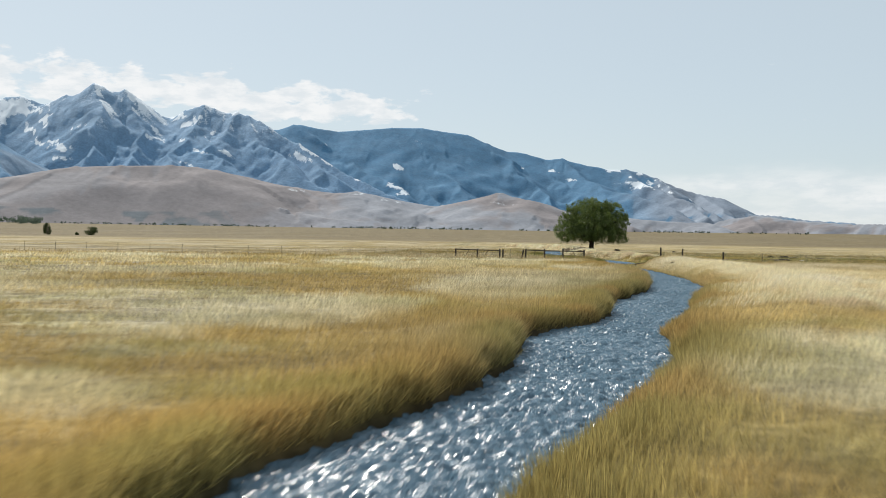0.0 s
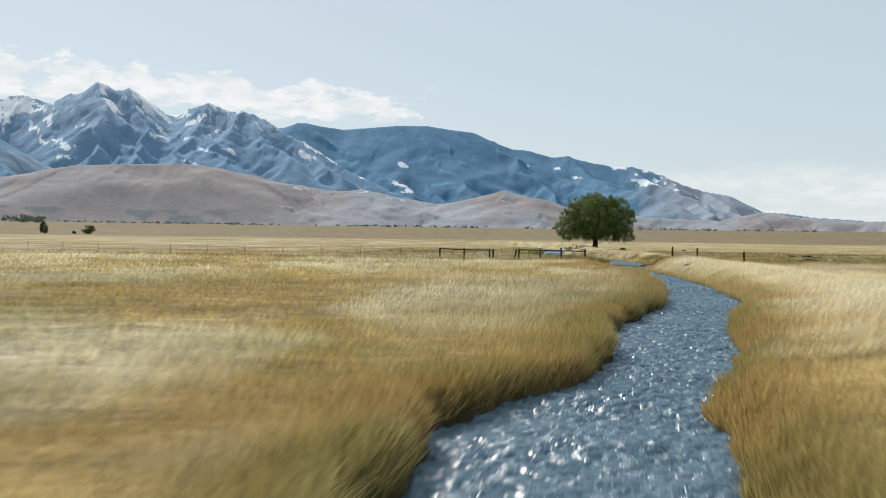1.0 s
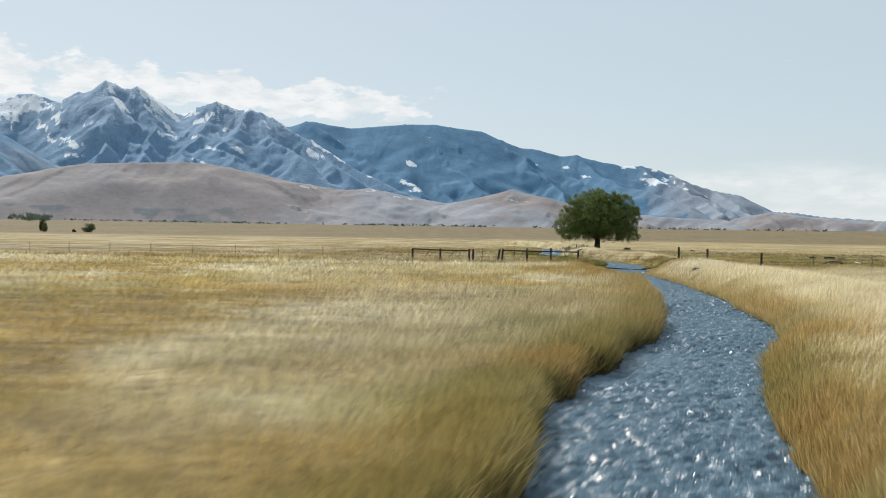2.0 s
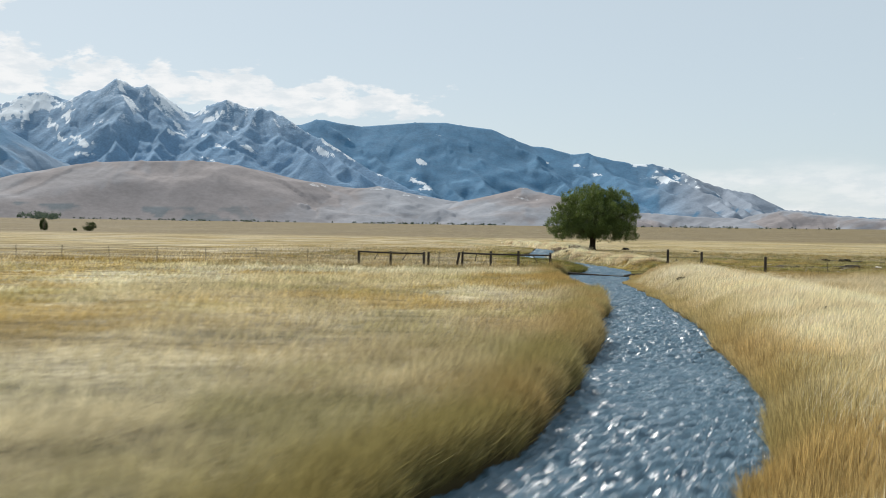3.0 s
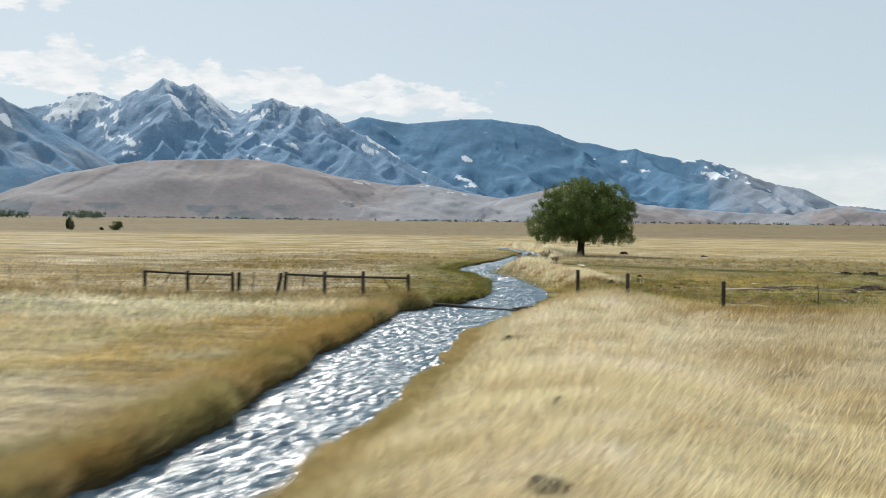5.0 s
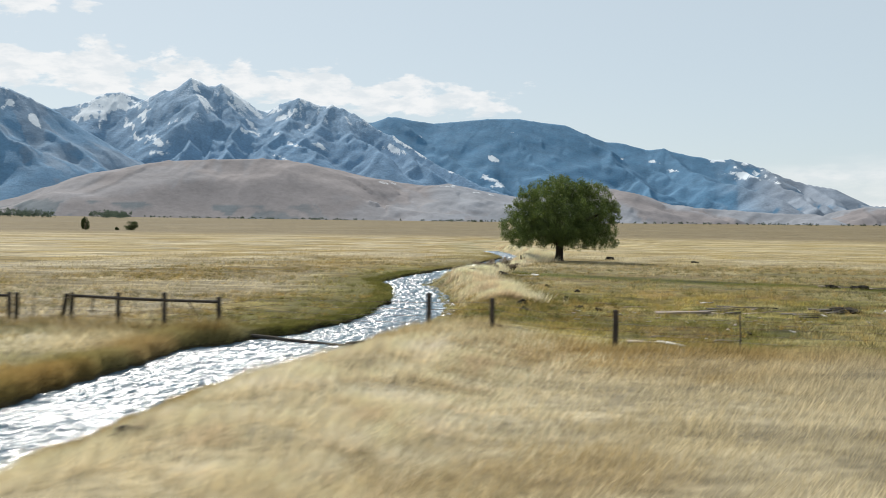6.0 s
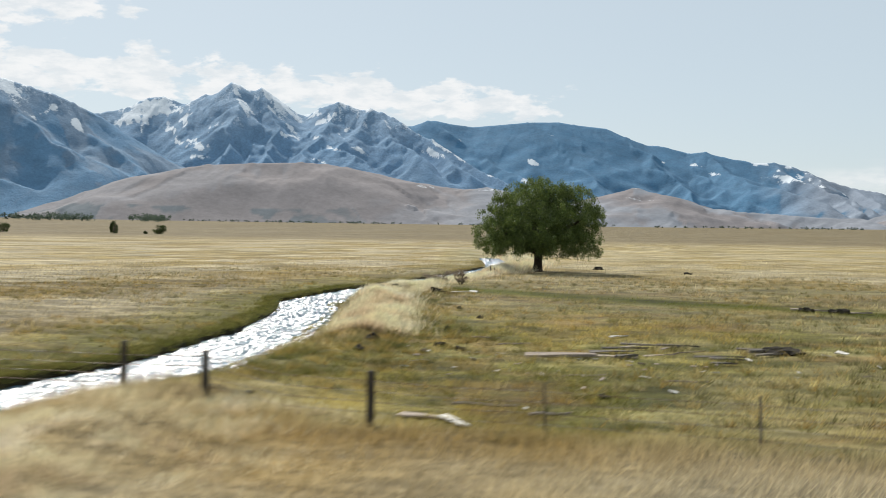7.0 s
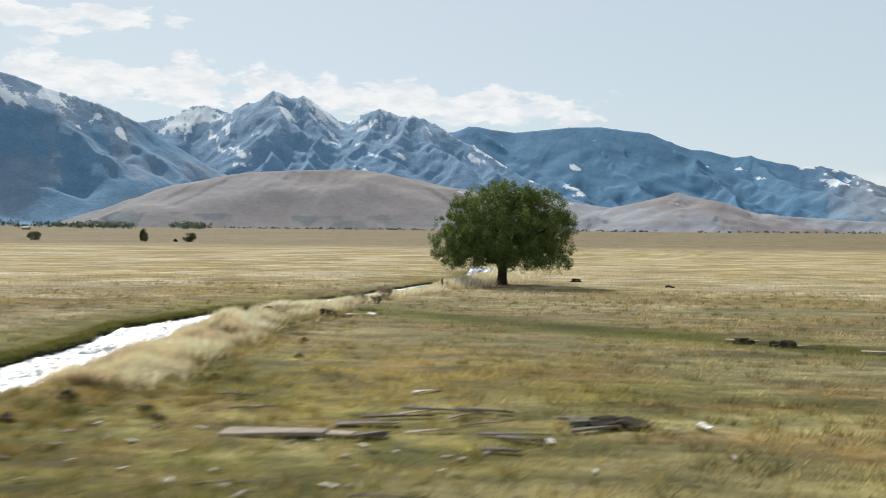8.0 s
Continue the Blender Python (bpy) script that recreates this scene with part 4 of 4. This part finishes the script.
def tussocks(name, label, places, blades, rng, kinds):
    """Separate tufts of coarse grass; places: arrays of x, y and height."""
    px, py, ph = places
    x = np.repeat(px, blades) + rng.normal(0, 0.10, len(px) * blades)
    y = np.repeat(py, blades) + rng.normal(0, 0.10, len(px) * blades)
    h = np.repeat(ph, blades) * rng.uniform(0.5, 1.2, len(x))
    own = kinds[rng.integers(0, len(kinds), len(px))] * rng.uniform(0.75, 1.2, len(px))[:, None]
    c = cover(x, y)[0] * 0.35 + np.repeat(own, blades, 0) * 0.65
    z = np.repeat(land(px, py), blades) - 0.03
    turn, w = rng.uniform(0, 2 * math.pi, len(x)), 0.026 * rng.uniform(0.6, 1.5, len(x))
    ax, ay = (x - np.repeat(px, blades)) * 3 + rng.normal(0, 0.1, len(x)), (y - np.repeat(py, blades)) * 3 + rng.normal(0, 0.1, len(x))
    dx, dy = np.cos(turn) * w / 2, np.sin(turn) * w / 2
    v = np.stack([np.c_[x - dx, y - dy, z], np.c_[x + dx, y + dy, z], np.c_[x + ax * h * 2, y + ay * h * 2, z + h]], 1).reshape(-1, 3)
    me = mesh_from(name, v, np.arange(len(v)).reshape(-1, 3), GRASS, np.repeat(c, 3, 0))
    return tagged(new(name, me), label, "grass", kind="stuff")


trng = np.random.default_rng(31)
tx, ty = trng.uniform(-25, 70, 15000), 101 + 100 * trng.random(15000) ** 1.7
tufted = (np.maximum(bank_left(ty) - tx, tx - bank_right(ty)) > 0.5) & (fnoise(tx * 0.12, ty * 0.18, 88, 3) + 0.2 * trng.random(15000) > 0.56) & (np.abs(ty - (162 - 0.68 * (tx - 12))) > 4)
tussocks("tussock_grass", "coarse olive and straw tufts in the grazed pasture", (tx[tufted], ty[tufted], trng.uniform(0.12, 0.38, tufted.sum())), 20, trng,
         np.array([[0.44, 0.31, 0.12], [0.40, 0.26, 0.08], [0.06, 0.065, 0.02], [0.13, 0.13, 0.035], [0.09, 0.10, 0.03], [0.50, 0.41, 0.22]]))
by = trng.uniform(107, 164, 900)
bx = bank_right(by) + np.where(by < 128, trng.normal(4.0, 2.0, 900), trng.normal(5.4, 1.2, 900))
tussocks("bank_weeds", "dark green weeds on the side of the earth bank", (bx, by, trng.uniform(0.12, 0.42, 900)), 36, trng,
         np.array([[0.10, 0.12, 0.03], [0.16, 0.16, 0.05], [0.40, 0.28, 0.09], [0.36, 0.25, 0.08], [0.06, 0.07, 0.025]]))


ly = trng.uniform(107, 168, 1300)
lx = bank_left(ly) - np.abs(trng.normal(0.25, 0.35, 1300)) - 0.12
tussocks("bank_weeds", "ragged dark green sods along the cut stream bank", (lx, ly, trng.uniform(0.06, 0.26, 1300)), 26, trng,
         np.array([[0.08, 0.10, 0.02], [0.13, 0.14, 0.03], [0.05, 0.06, 0.02], [0.22, 0.19, 0.06]]))


def plumes(name, label, count, y0, y1, mid, spread, high, rng, width=0.016):
    """Pale feathery grass along the crest of the thrown-up bank, bowed by the wind."""
    y = rng.uniform(y0, y1, count)
    out = np.abs(rng.normal(mid, spread, count)) + 0.6
    x = bank_right(y) + out
    tuft = fnoise(x * 0.9, y * 0.9, 97, 3)
    keep = tuft + 0.12 * rng.random(count) > 0.53
    x, y, tuft = x[keep], y[keep], tuft[keep]
    n = len(x)
    c, _, _ = cover(x, y)
    c = (c * 0.2 + np.array([0.86, 0.69, 0.47]) * 0.8) * (0.55 + 1.05 * fnoise(x * 0.6, y * 0.7, 98, 3))[:, None]
    h = high * rng.uniform(0.5, 1.2, n) * (0.4 + tuft)
    z = land(x, y) - 0.03
    turn, w = rng.uniform(0, 2 * math.pi, n), width * rng.uniform(0.6, 1.6, n)
    lean = rng.normal(0, 0.3, (n, 2)) + np.array([0.45, -0.2])
    dx, dy = np.cos(turn) * w / 2, np.sin(turn) * w / 2
    v = np.stack([np.c_[x - dx, y - dy, z], np.c_[x + dx, y + dy, z], np.c_[x + lean[:, 0] * h, y + lean[:, 1] * h, z + h]], 1).reshape(-1, 3)
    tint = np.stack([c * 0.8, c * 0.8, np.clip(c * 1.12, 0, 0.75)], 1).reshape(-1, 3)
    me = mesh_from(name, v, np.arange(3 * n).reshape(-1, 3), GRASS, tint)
    return tagged(new(name, me), label, "grass", kind="stuff")


plumes("plume_grass", "pale feathery grass on the raised stream bank", 170000, 14, 104, 4.6, 2.2, 0.36, trng)
plumes("plume_grass", "pale feathery grass on the earth bank beyond the fence", 70000, 124, 164, 3.0, 0.9, 0.6, trng, 0.03)
plumes("plume_grass", "pale feathery grass hiding the upper stream", 30000, 166, 200, 1.5, 0.9, 0.55, trng, 0.035)
plumes("plume_grass", "pale feathery grass near the willow", 60000, 196, 300, 2.2, 1.3, 0.75, trng, 0.05)


# ---- wires of the fence and the pole across the water ----
WIRE, wire_nt, wire_bsdf = material("rusty_wire", 0.45)
wire_bsdf.inputs["Metallic"].default_value = 0.8
wire_bsdf.inputs["Base Color"].default_value = (0.30, 0.26, 0.22, 1)
rust = noise_node(wire_nt, object_coord(wire_nt), 3.0, 3.0)
wire_nt.links.new(mix_color(wire_nt, smooth(wire_nt, rust, 0.4, 0.6), (0.29, 0.26, 0.22), (0.13, 0.07, 0.04)), wire_bsdf.inputs["Base Color"])


def build_wires():
    fence = bpy.data.objects["wire_fence"]
    for k, up in enumerate((0.25, 0.5, 0.75, 1.0)):
        bm = bmesh.new()
        xs = [-140 + 2.15 * i for i in range(100)]
        pts = [(x, fence_y(x) - 0.05, max(ground_z(x, fence_y(x)), 0.0 + 0.25 * (4 < x < 9)) + up - 0.05 * abs(math.sin(x * 0.73))) for x in xs]
        tube(bm, pts, [0.009] * len(pts), 4)
        part("wire", bm, WIRE, fence)


def build_pole():
    rng = random.Random(14)
    pole = tagged(new("driftwood_pole"), "dark broken pole lying across the stream under the fence", "log")
    for a, b in (((1.9, 105.7, -0.30), (7.3, 103.9, -0.42)), ((7.1, 104.1, -0.40), (9.9, 104.0, -0.12))):
        bm = bmesh.new()
        a, b = Vector(a), Vector(b)
        tube(bm, [a.lerp(b, i / 6) + Vector((0, 0, 0.03 * math.sin(i))) for i in range(7)], [0.085 - 0.004 * i for i in range(7)], 8, rng, 0.1)
        part("pole", bm, POST, pole)


build_wires()
build_pole()


# ---- old boards, stones and clods on the grazed ground ----
def board(x, y, length, width, thick, turn, mat, label, lift=0.03, tilt=0.0, name="old_board"):
    rng = random.Random(int(x * 131 + y * 17))
    bm = bmesh.new()
    slab(bm, Matrix.Identity(4), length, width, thick, rng, 0.012)
    me = bpy.data.meshes.new(name)
    bm.to_mesh(me)
    bm.free()
    me.materials.append(mat)
    ob = new(name, me)
    ob.matrix_world = pose(x, y, ground_z(x, y) + lift, tilt, rng.uniform(-2, 2), turn)
    return tagged(ob, label, "board")


def stick(x, y, length, thick, turn, mat, label):
    rng = random.Random(int(x * 57 + y * 29))
    bm = bmesh.new()
    tube(bm, [((i / 6 - 0.5) * length, 0.06 * length * math.sin(i * 1.3) * 0.3, thick * (1 + 0.5 * math.sin(i))) for i in range(7)], [thick * (1 - 0.07 * i) for i in range(7)], 7, rng, 0.15)
    me = bpy.data.meshes.new("fallen_branch")
    bm.to_mesh(me)
    bm.free()
    me.materials.append(mat)
    ob = new("fallen_branch", me)
    ob.matrix_world = pose(x, y, ground_z(x, y) + 0.01, 0, 0, turn)
    return tagged(ob, label, "branch")


STONE, stone_nt, stone_bsdf = material("pale_stone", 0.85)
stone_c = noise_node(stone_nt, object_coord(stone_nt), 5.0, 5.0)
stone_nt.links.new(mix_color(stone_nt, smooth(stone_nt, stone_c, 0.35, 0.65), (0.40, 0.37, 0.33), (0.74, 0.71, 0.66)), stone_bsdf.inputs["Base Color"])
bump(stone_nt, stone_bsdf, stone_c, 0.6, 0.03)
SOIL, soil_nt, soil_bsdf = material("dark_earth", 0.95)
soil_c = noise_node(soil_nt, object_coord(soil_nt), 4.0, 6.0, 0.65)
soil_nt.links.new(mix_color(soil_nt, smooth(soil_nt, soil_c, 0.3, 0.7), (0.018, 0.015, 0.012), (0.060, 0.050, 0.038)), soil_bsdf.inputs["Base Color"])
bump(soil_nt, soil_bsdf, soil_c, 0.8, 0.08)


def lump(name, x, y, sx, sy, sz, mat, label, category, seed, detail=3, rough=0.28, turn=0.0):
    bm = bmesh.new()
    bmesh.ops.create_icosphere(bm, subdivisions=detail, radius=1.0)
    for v in bm.verts:
        q = v.co * 1.6 + Vector((seed * 3.7, seed * 1.3, 0))
        v.co *= 1 + rough * noise.noise(q) * 1.6 + rough * 0.6 * noise.noise(q * 2.7)
        v.co = Vector((v.co.x * sx, v.co.y * sy, max(v.co.z, -0.35) * sz))
    me = bpy.data.meshes.new(name)
    bm.to_mesh(me)
    bm.free()
    me.materials.append(mat)
    ob = new(name, me)
    ob.matrix_world = pose(x, y, ground_z(x, y) + 0.2 * sz, 0, 0, turn)
    return tagged(ob, label, category)


for row in ((20.6, 117.7, 2.6, 0.8, 0.09, 9, PLANK), (22.3, 118.2, 2.2, 0.5, 0.05, 5, PLANK), (21.4, 118.4, 1.5, 0.2, 0.03, 14, PLANK), (23.0, 118.0, 0.9, 0.22, 0.10, 38, DARK_PLANK),
            (22.9, 121.0, 2.0, 0.16, 0.05, 30, DARK_PLANK), (23.9, 122.4, 2.4, 0.16, 0.05, 3, DARK_PLANK), (25.0, 122.7, 1.7, 0.15, 0.05, -8, DARK_PLANK), (23.2, 121.8, 1.2, 0.16, 0.03, 40, PLANK),
            (22.4, 119.8, 1.7, 0.4, 0.03, 10, DARK_PLANK), (24.2, 119.3, 1.3, 0.12, 0.03, 26, PLANK), (28.5, 121.3, 1.9, 0.4, 0.10, 14, DARK_PLANK), (28.3, 120.5, 1.4, 0.2, 0.06, 32, DARK_PLANK), (27.8, 121.6, 1.2, 0.2, 0.06, -6, DARK_PLANK),
            (26.6, 118.8, 1.3, 0.18, 0.04, -22, DARK_PLANK), (26.4, 117.2, 0.9, 0.22, 0.05, -10, DARK_PLANK), (26.4, 119.3, 1.9, 0.13, 0.03, 4, DARK_PLANK), (24.6, 121.6, 1.1, 0.12, 0.03, 58, PLANK)):
    dark = row[6] is DARK_PLANK
    tagged(board(*row, "dark rotting board in the collapsed timber pile" if dark else "grey weathered board in the collapsed timber pile", 0.07), group="timber pile")
board(19.0, 103.3, 1.5, 0.27, 0.04, -58, STONE, "bleached white board lying in short grass", 0.05)
board(18.1, 104.0, 1.2, 0.34, 0.05, -8, PLANK, "grey weathered board lying beside a white one", 0.04)
board(22.6, 126.0, 1.1, 0.14, 0.04, 48, STONE, "short bleached board in the pasture", 0.05)
board(31.1, 121.4, 0.7, 0.18, 0.04, -62, STONE, "bleached crooked timber end in the pasture", 0.12, 18)
board(10.4, 158.6, 1.4, 0.2, 0.05, 10, STONE, "bleached board beside the ditch", 0.05)
board(11.3, 158.9, 0.9, 0.25, 0.05, -40, STONE, "bleached board tipped beside the ditch", 0.12, 25)
for row in ((33.8, 146.6, 2.4, 0.3, 0.1, -12), (39.4, 143.2, 2.2, 0.3, 0.1, -4), (36.2, 145.0, 1.6, 0.2, 0.08, 8)):
    board(*row, PLANK, "grey board lying in the green hollow", 0.05)
for row in ((19.4, 106.3, 1.8, 0.035, 2), (21.2, 105.0, 1.2, 0.04, 28), (19.0, 122.2, 1.7, 0.03, 48), (25.4, 121.0, 2.0, 0.025, 50), (21.7, 112.6, 1.6, 0.03, 30), (18.6, 121.9, 1.9, 0.03, 34), (17.0, 124.0, 1.2, 0.04, 5), (24.9, 112.4, 1.5, 0.03, 14)):
    stick(*row, PLANK, "dry grey branch lying in the short grass")
stick(12.9, 104.3, 1.6, 0.09, -16, POST, "short dark log at the foot of a post")
srng = random.Random(77)


def scrap(x, y, length, width, turn, tip, tilt):
    """A broken piece of bleached board lying half in the grass."""
    bm = bmesh.new()
    corners = [(-0.5, -0.5), (0.1, -0.56), (0.5, -0.42), (0.46, 0.5), (-0.05, 0.44), (-0.52, 0.52)]
    low, top = [], []
    for u, v in corners:
        px, py = u * length * srng.uniform(0.85, 1.1), v * width * srng.uniform(0.8, 1.15)
        low.append(bm.verts.new((px, py, 0)))
        top.append(bm.verts.new((px, py, 0.025)))
    bm.faces.new(low[::-1])
    bm.faces.new(top)
    for k in range(6):
        bm.faces.new((low[k], low[(k + 1) % 6], top[(k + 1) % 6], top[k]))
    me = bpy.data.meshes.new("board_scrap")
    bm.to_mesh(me)
    bm.free()
    me.materials.append(STONE if srng.random() < 0.45 else PLANK)
    ob = new("board_scrap", me)
    ob.matrix_world = pose(x, y, ground_z(x, y) + 0.05, tip, tilt, turn)
    tagged(ob, "pale broken scrap of board in the short grass", "scrap", "scattered scraps")


for x, y in ((20.5, 105.7), (21.8, 109.8), (23.1, 115.6), (23.6, 114.6), (25.5, 114.7), (24.4, 110.0), (25.9, 114.5), (20.4, 112.3), (21.7, 112.1), (18.3, 117.1), (16.8, 116.3), (15.4, 116.9),
             (23.5, 116.4), (23.1, 117.0), (25.7, 116.0), (25.3, 116.3), (28.7, 115.6), (30.7, 114.8), (19.9, 112.6), (30.4, 120.6), (26.1, 116.9), (21.3, 117.0), (20.8, 113.6), (17.4, 118.4), (15.6, 113.8), (22.3, 111.5), (27.4, 112.9), (0.75, 54.6), (1.0, 55.6), (1.85, 85.1), (2.8, 87.4), (19.3, 115.2), (24.0, 113.0), (18.8, 113.4), *((srng.uniform(14, 32), srng.uniform(111, 120)) for _ in range(20))):
    s = srng.uniform(0.16, 0.36)
    scrap(x, y, s, s * srng.uniform(0.3, 0.6), srng.uniform(0, 180), srng.uniform(-4, 28), srng.uniform(-12, 12))
# the flat clod at (28.9, 121.3) is added in place of a dark pit
for x, y, sx, sy, sz in ((5.5, 153.2, 0.6, 0.4, 0.25), (6.4, 153.8, 0.65, 0.45, 0.4), (8.5, 158.2, 0.6, 0.45, 0.3), (9.5, 157.2, 0.9, 0.5, 0.16), (14.8, 127.2, 0.16, 0.15, 0.16), (15.3, 134.2, 0.16, 0.15, 0.14), (22.4, 108.4, 0.18, 0.15, 0.12), (28.9, 121.3, 0.75, 0.5, 0.2), (12.6, 121.5, 0.3, 0.25, 0.2), (11.8, 124.4, 0.3, 0.22, 0.2), (12.9, 118.0, 0.25, 0.2, 0.16), (33.4, 146.4, 0.5, 0.35, 0.22), (35.2, 145.0, 0.6, 0.35, 0.25), (18.6, 218.8, 0.6, 0.4, 0.3), (13.1, 141.3, 0.15, 0.15, 0.12), (15.6, 120.6, 0.22, 0.18, 0.14), (16.6, 119.4, 0.2, 0.18, 0.14), (8.1, 54.9, 0.09, 0.07, 0.13), (9.5, 69.4, 0.22, 0.18, 0.12), (9.4, 62.9, 0.26, 0.2, 0.12), (8.3, 60.6, 0.16, 0.14, 0.1), (8.1, 82.3, 0.3, 0.2, 0.14)):
    tagged(lump("earth_clod", x, y, sx, sy, sz, SOIL, "dark clod of thrown-up earth on the grass", "clod", x + y, 3, 0.4), group="earth clods")
lump("stream_sod", 3.8, 51.0, 0.22, 0.4, 0.35, SOIL, "dark sod lump at the edge of the stream", "clod", 3.3)
stick(29.4, 208.5, 1.0, 0.12, 20, POST, "dark stump end standing in the far pasture")


# ---- far bushes and trees ----
def far_bush(name, x, y, width, height, label, seed, mat=BUSH_LEAF):
    nrng = np.random.default_rng(seed)
    bush = tagged(new(name), label, "tree" if height > width else "bush")
    bush.location = (x, y, ground_z(x, y))
    rng = random.Random(seed)
    bm = bmesh.new()
    for k in range(4):
        a = Vector((rng.uniform(-.2, .2) * width, rng.uniform(-.2, .2) * width, height * rng.uniform(0.5, 0.8)))
        tube(bm, [(0, 0, -0.2), a * 0.5, a], [0.25, 0.18, 0.08], 6)
    part("trunk", bm, BARK, bush)
    clumps = []
    for _ in range(26):
        d = nrng.normal(size=3)
        d /= np.linalg.norm(d)
        clumps.append((d[0] * width * 0.36, d[1] * width * 0.36, height * (0.44 + 0.36 * d[2]), width * 0.17, width * 0.17, height * 0.2))
    part_mesh("crown", leaf_cloud("crown", clumps, 170, 0.30, mat, nrng, 0.1), bush)


far_bush("far_bush", -339, 875, 12.5, 7.6, "round dark green bush far out on the plain", 4)
far_bush("far_tree", -372, 865, 7.4, 10.6, "slim dark green tree far out on the plain", 5)
far_bush("far_bush", -456, 850, 12.0, 7.8, "dark green bush far out on the golden plain", 6)
far_bush("far_bush", -352, 878, 3.5, 2.4, "small dark shrub far out on the plain", 7)


def far_wood(name, label, places, seed, tall, size):
    """A loose line of trees at the foot of the hills."""
    nrng = np.random.default_rng(seed)
    clumps = []
    for az, r in places:
        x, y = r * math.sin(radians(az)), r * math.cos(radians(az))
        z = ground_z(x, y)
        h = tall * nrng.uniform(0.4, 1.2)
        for k in range(4):
            w = h * nrng.uniform(0.18, 0.35)
            clumps.append((x + nrng.normal() * h * 0.25, y + nrng.normal() * h * 0.25, z + h * nrng.uniform(0.25, 0.75), w, w, h * 0.3))
    me = leaf_cloud(name, clumps, 14, size, FAR_LEAF, nrng, 0.1)
    return tagged(new(name, me), label, "trees", kind="stuff")


wrng = np.random.default_rng(15)
line = [(a, 2850 + 60 * wrng.random()) for a in wrng.uniform(-24, 16, 420) if vnoise(np.array([a * 1.1]), np.array([0.5]), 3)[0] + 0.3 * wrng.random() > 0.55]
far_wood("far_tree_line", "thin line of dark trees at the foot of the hills", line, 3, 6.5, 1.1)
grove = [(a, r) for a, r in zip(wrng.uniform(-36, -23.0, 360), wrng.uniform(2300, 2850, 360)) if vnoise(np.array([a * 0.7]), np.array([r * 0.004]), 8)[0] > 0.45]
far_wood("far_grove", "dark green groves below the mountain shoulder", grove, 9, 17.0, 2.0)


# ---- dry weeds by the upper stream, short stakes, far barn ----
WEED = make_leaf("dry_weed", (0.16, 0.12, 0.08), (0.34, 0.27, 0.18))


def dry_shrub(x, y, width, height, seed):
    nrng = np.random.default_rng(seed)
    rng = random.Random(seed)
    shrub = tagged(new("dry_shrub"), "brown leafless shrub on the stream bank", "shrub", "bank shrubs")
    shrub.location = (x, y, ground_z(x, y))
    bm = bmesh.new()
    for k in range(9):
        a = Vector((rng.uniform(-.5, .5) * width, rng.uniform(-.5, .5) * width, height * rng.uniform(0.6, 1.0)))
        tube(bm, [(0, 0, -0.1), a * 0.5 + Vector((0, 0, 0.05)), a], [0.03, 0.02, 0.008], 5)
    part("stems", bm, BARK, shrub)
    clumps = [(nrng.normal() * width * 0.25, nrng.normal() * width * 0.25, height * nrng.uniform(0.35, 0.9), width * 0.2, width * 0.2, height * 0.2) for _ in range(9)]
    tagged(part_mesh("twigs", leaf_cloud("twigs", clumps, 45, 0.09, WEED, nrng, -0.3), shrub), kind="stuff")


for k, (x, y, w, h) in enumerate(((4.9, 176.0, 1.6, 1.0), (6.3, 173.0, 1.4, 0.9), (7.4, 177.0, 1.5, 1.1), (8.6, 170.0, 1.2, 0.7), (5.6, 182.0, 1.3, 0.9))):
    dry_shrub(x, y, w, h, 50 + k)
for x, y, h in ((7.6, 197.0, 0.9), (8.0, 197.4, 0.6)):
    bm = bmesh.new()
    tube(bm, [(0, 0, -0.3), (0.02, 0, h * 0.5), (0.0, 0, h)], [0.09, 0.085, 0.07], 8, random.Random(int(h * 10)), 0.1)
    me = bpy.data.meshes.new("short_post")
    bm.to_mesh(me)
    bm.free()
    me.materials.append(POST)
    ob = new("short_post", me)
    ob.location = (x, y, ground_z(x, y))
    tagged(ob, "short dark post stub beside the upper stream", "post")


def build_barn():
    barn = tagged(new("far_barn"), "small pale barn far off below the mountains", "barn")
    x, y = -1010.0, 1690.0
    barn.location = (x, y, ground_z(x, y))
    bm = bmesh.new()
    bmesh.ops.create_cube(bm, size=1.0, matrix=Matrix.Translation((0, 0, 1.6)) @ Matrix.Diagonal((12, 7, 3.6, 1)))
    part("walls", bm, PLANK, barn)
    bm = bmesh.new()
    vs = [bm.verts.new(v) for v in ((-6.4, -4, 3.3), (6.4, -4, 3.3), (6.4, 4, 3.3), (-6.4, 4, 3.3), (-6.4, 0, 5.6), (6.4, 0, 5.6))]
    for f in ((0, 1, 5, 4), (2, 3, 4, 5), (0, 4, 3), (1, 2, 5), (0, 3, 2, 1)):
        bm.faces.new([vs[i] for i in f])
    part("roof", bm, STONE, barn, "pale metal roof")


build_barn()
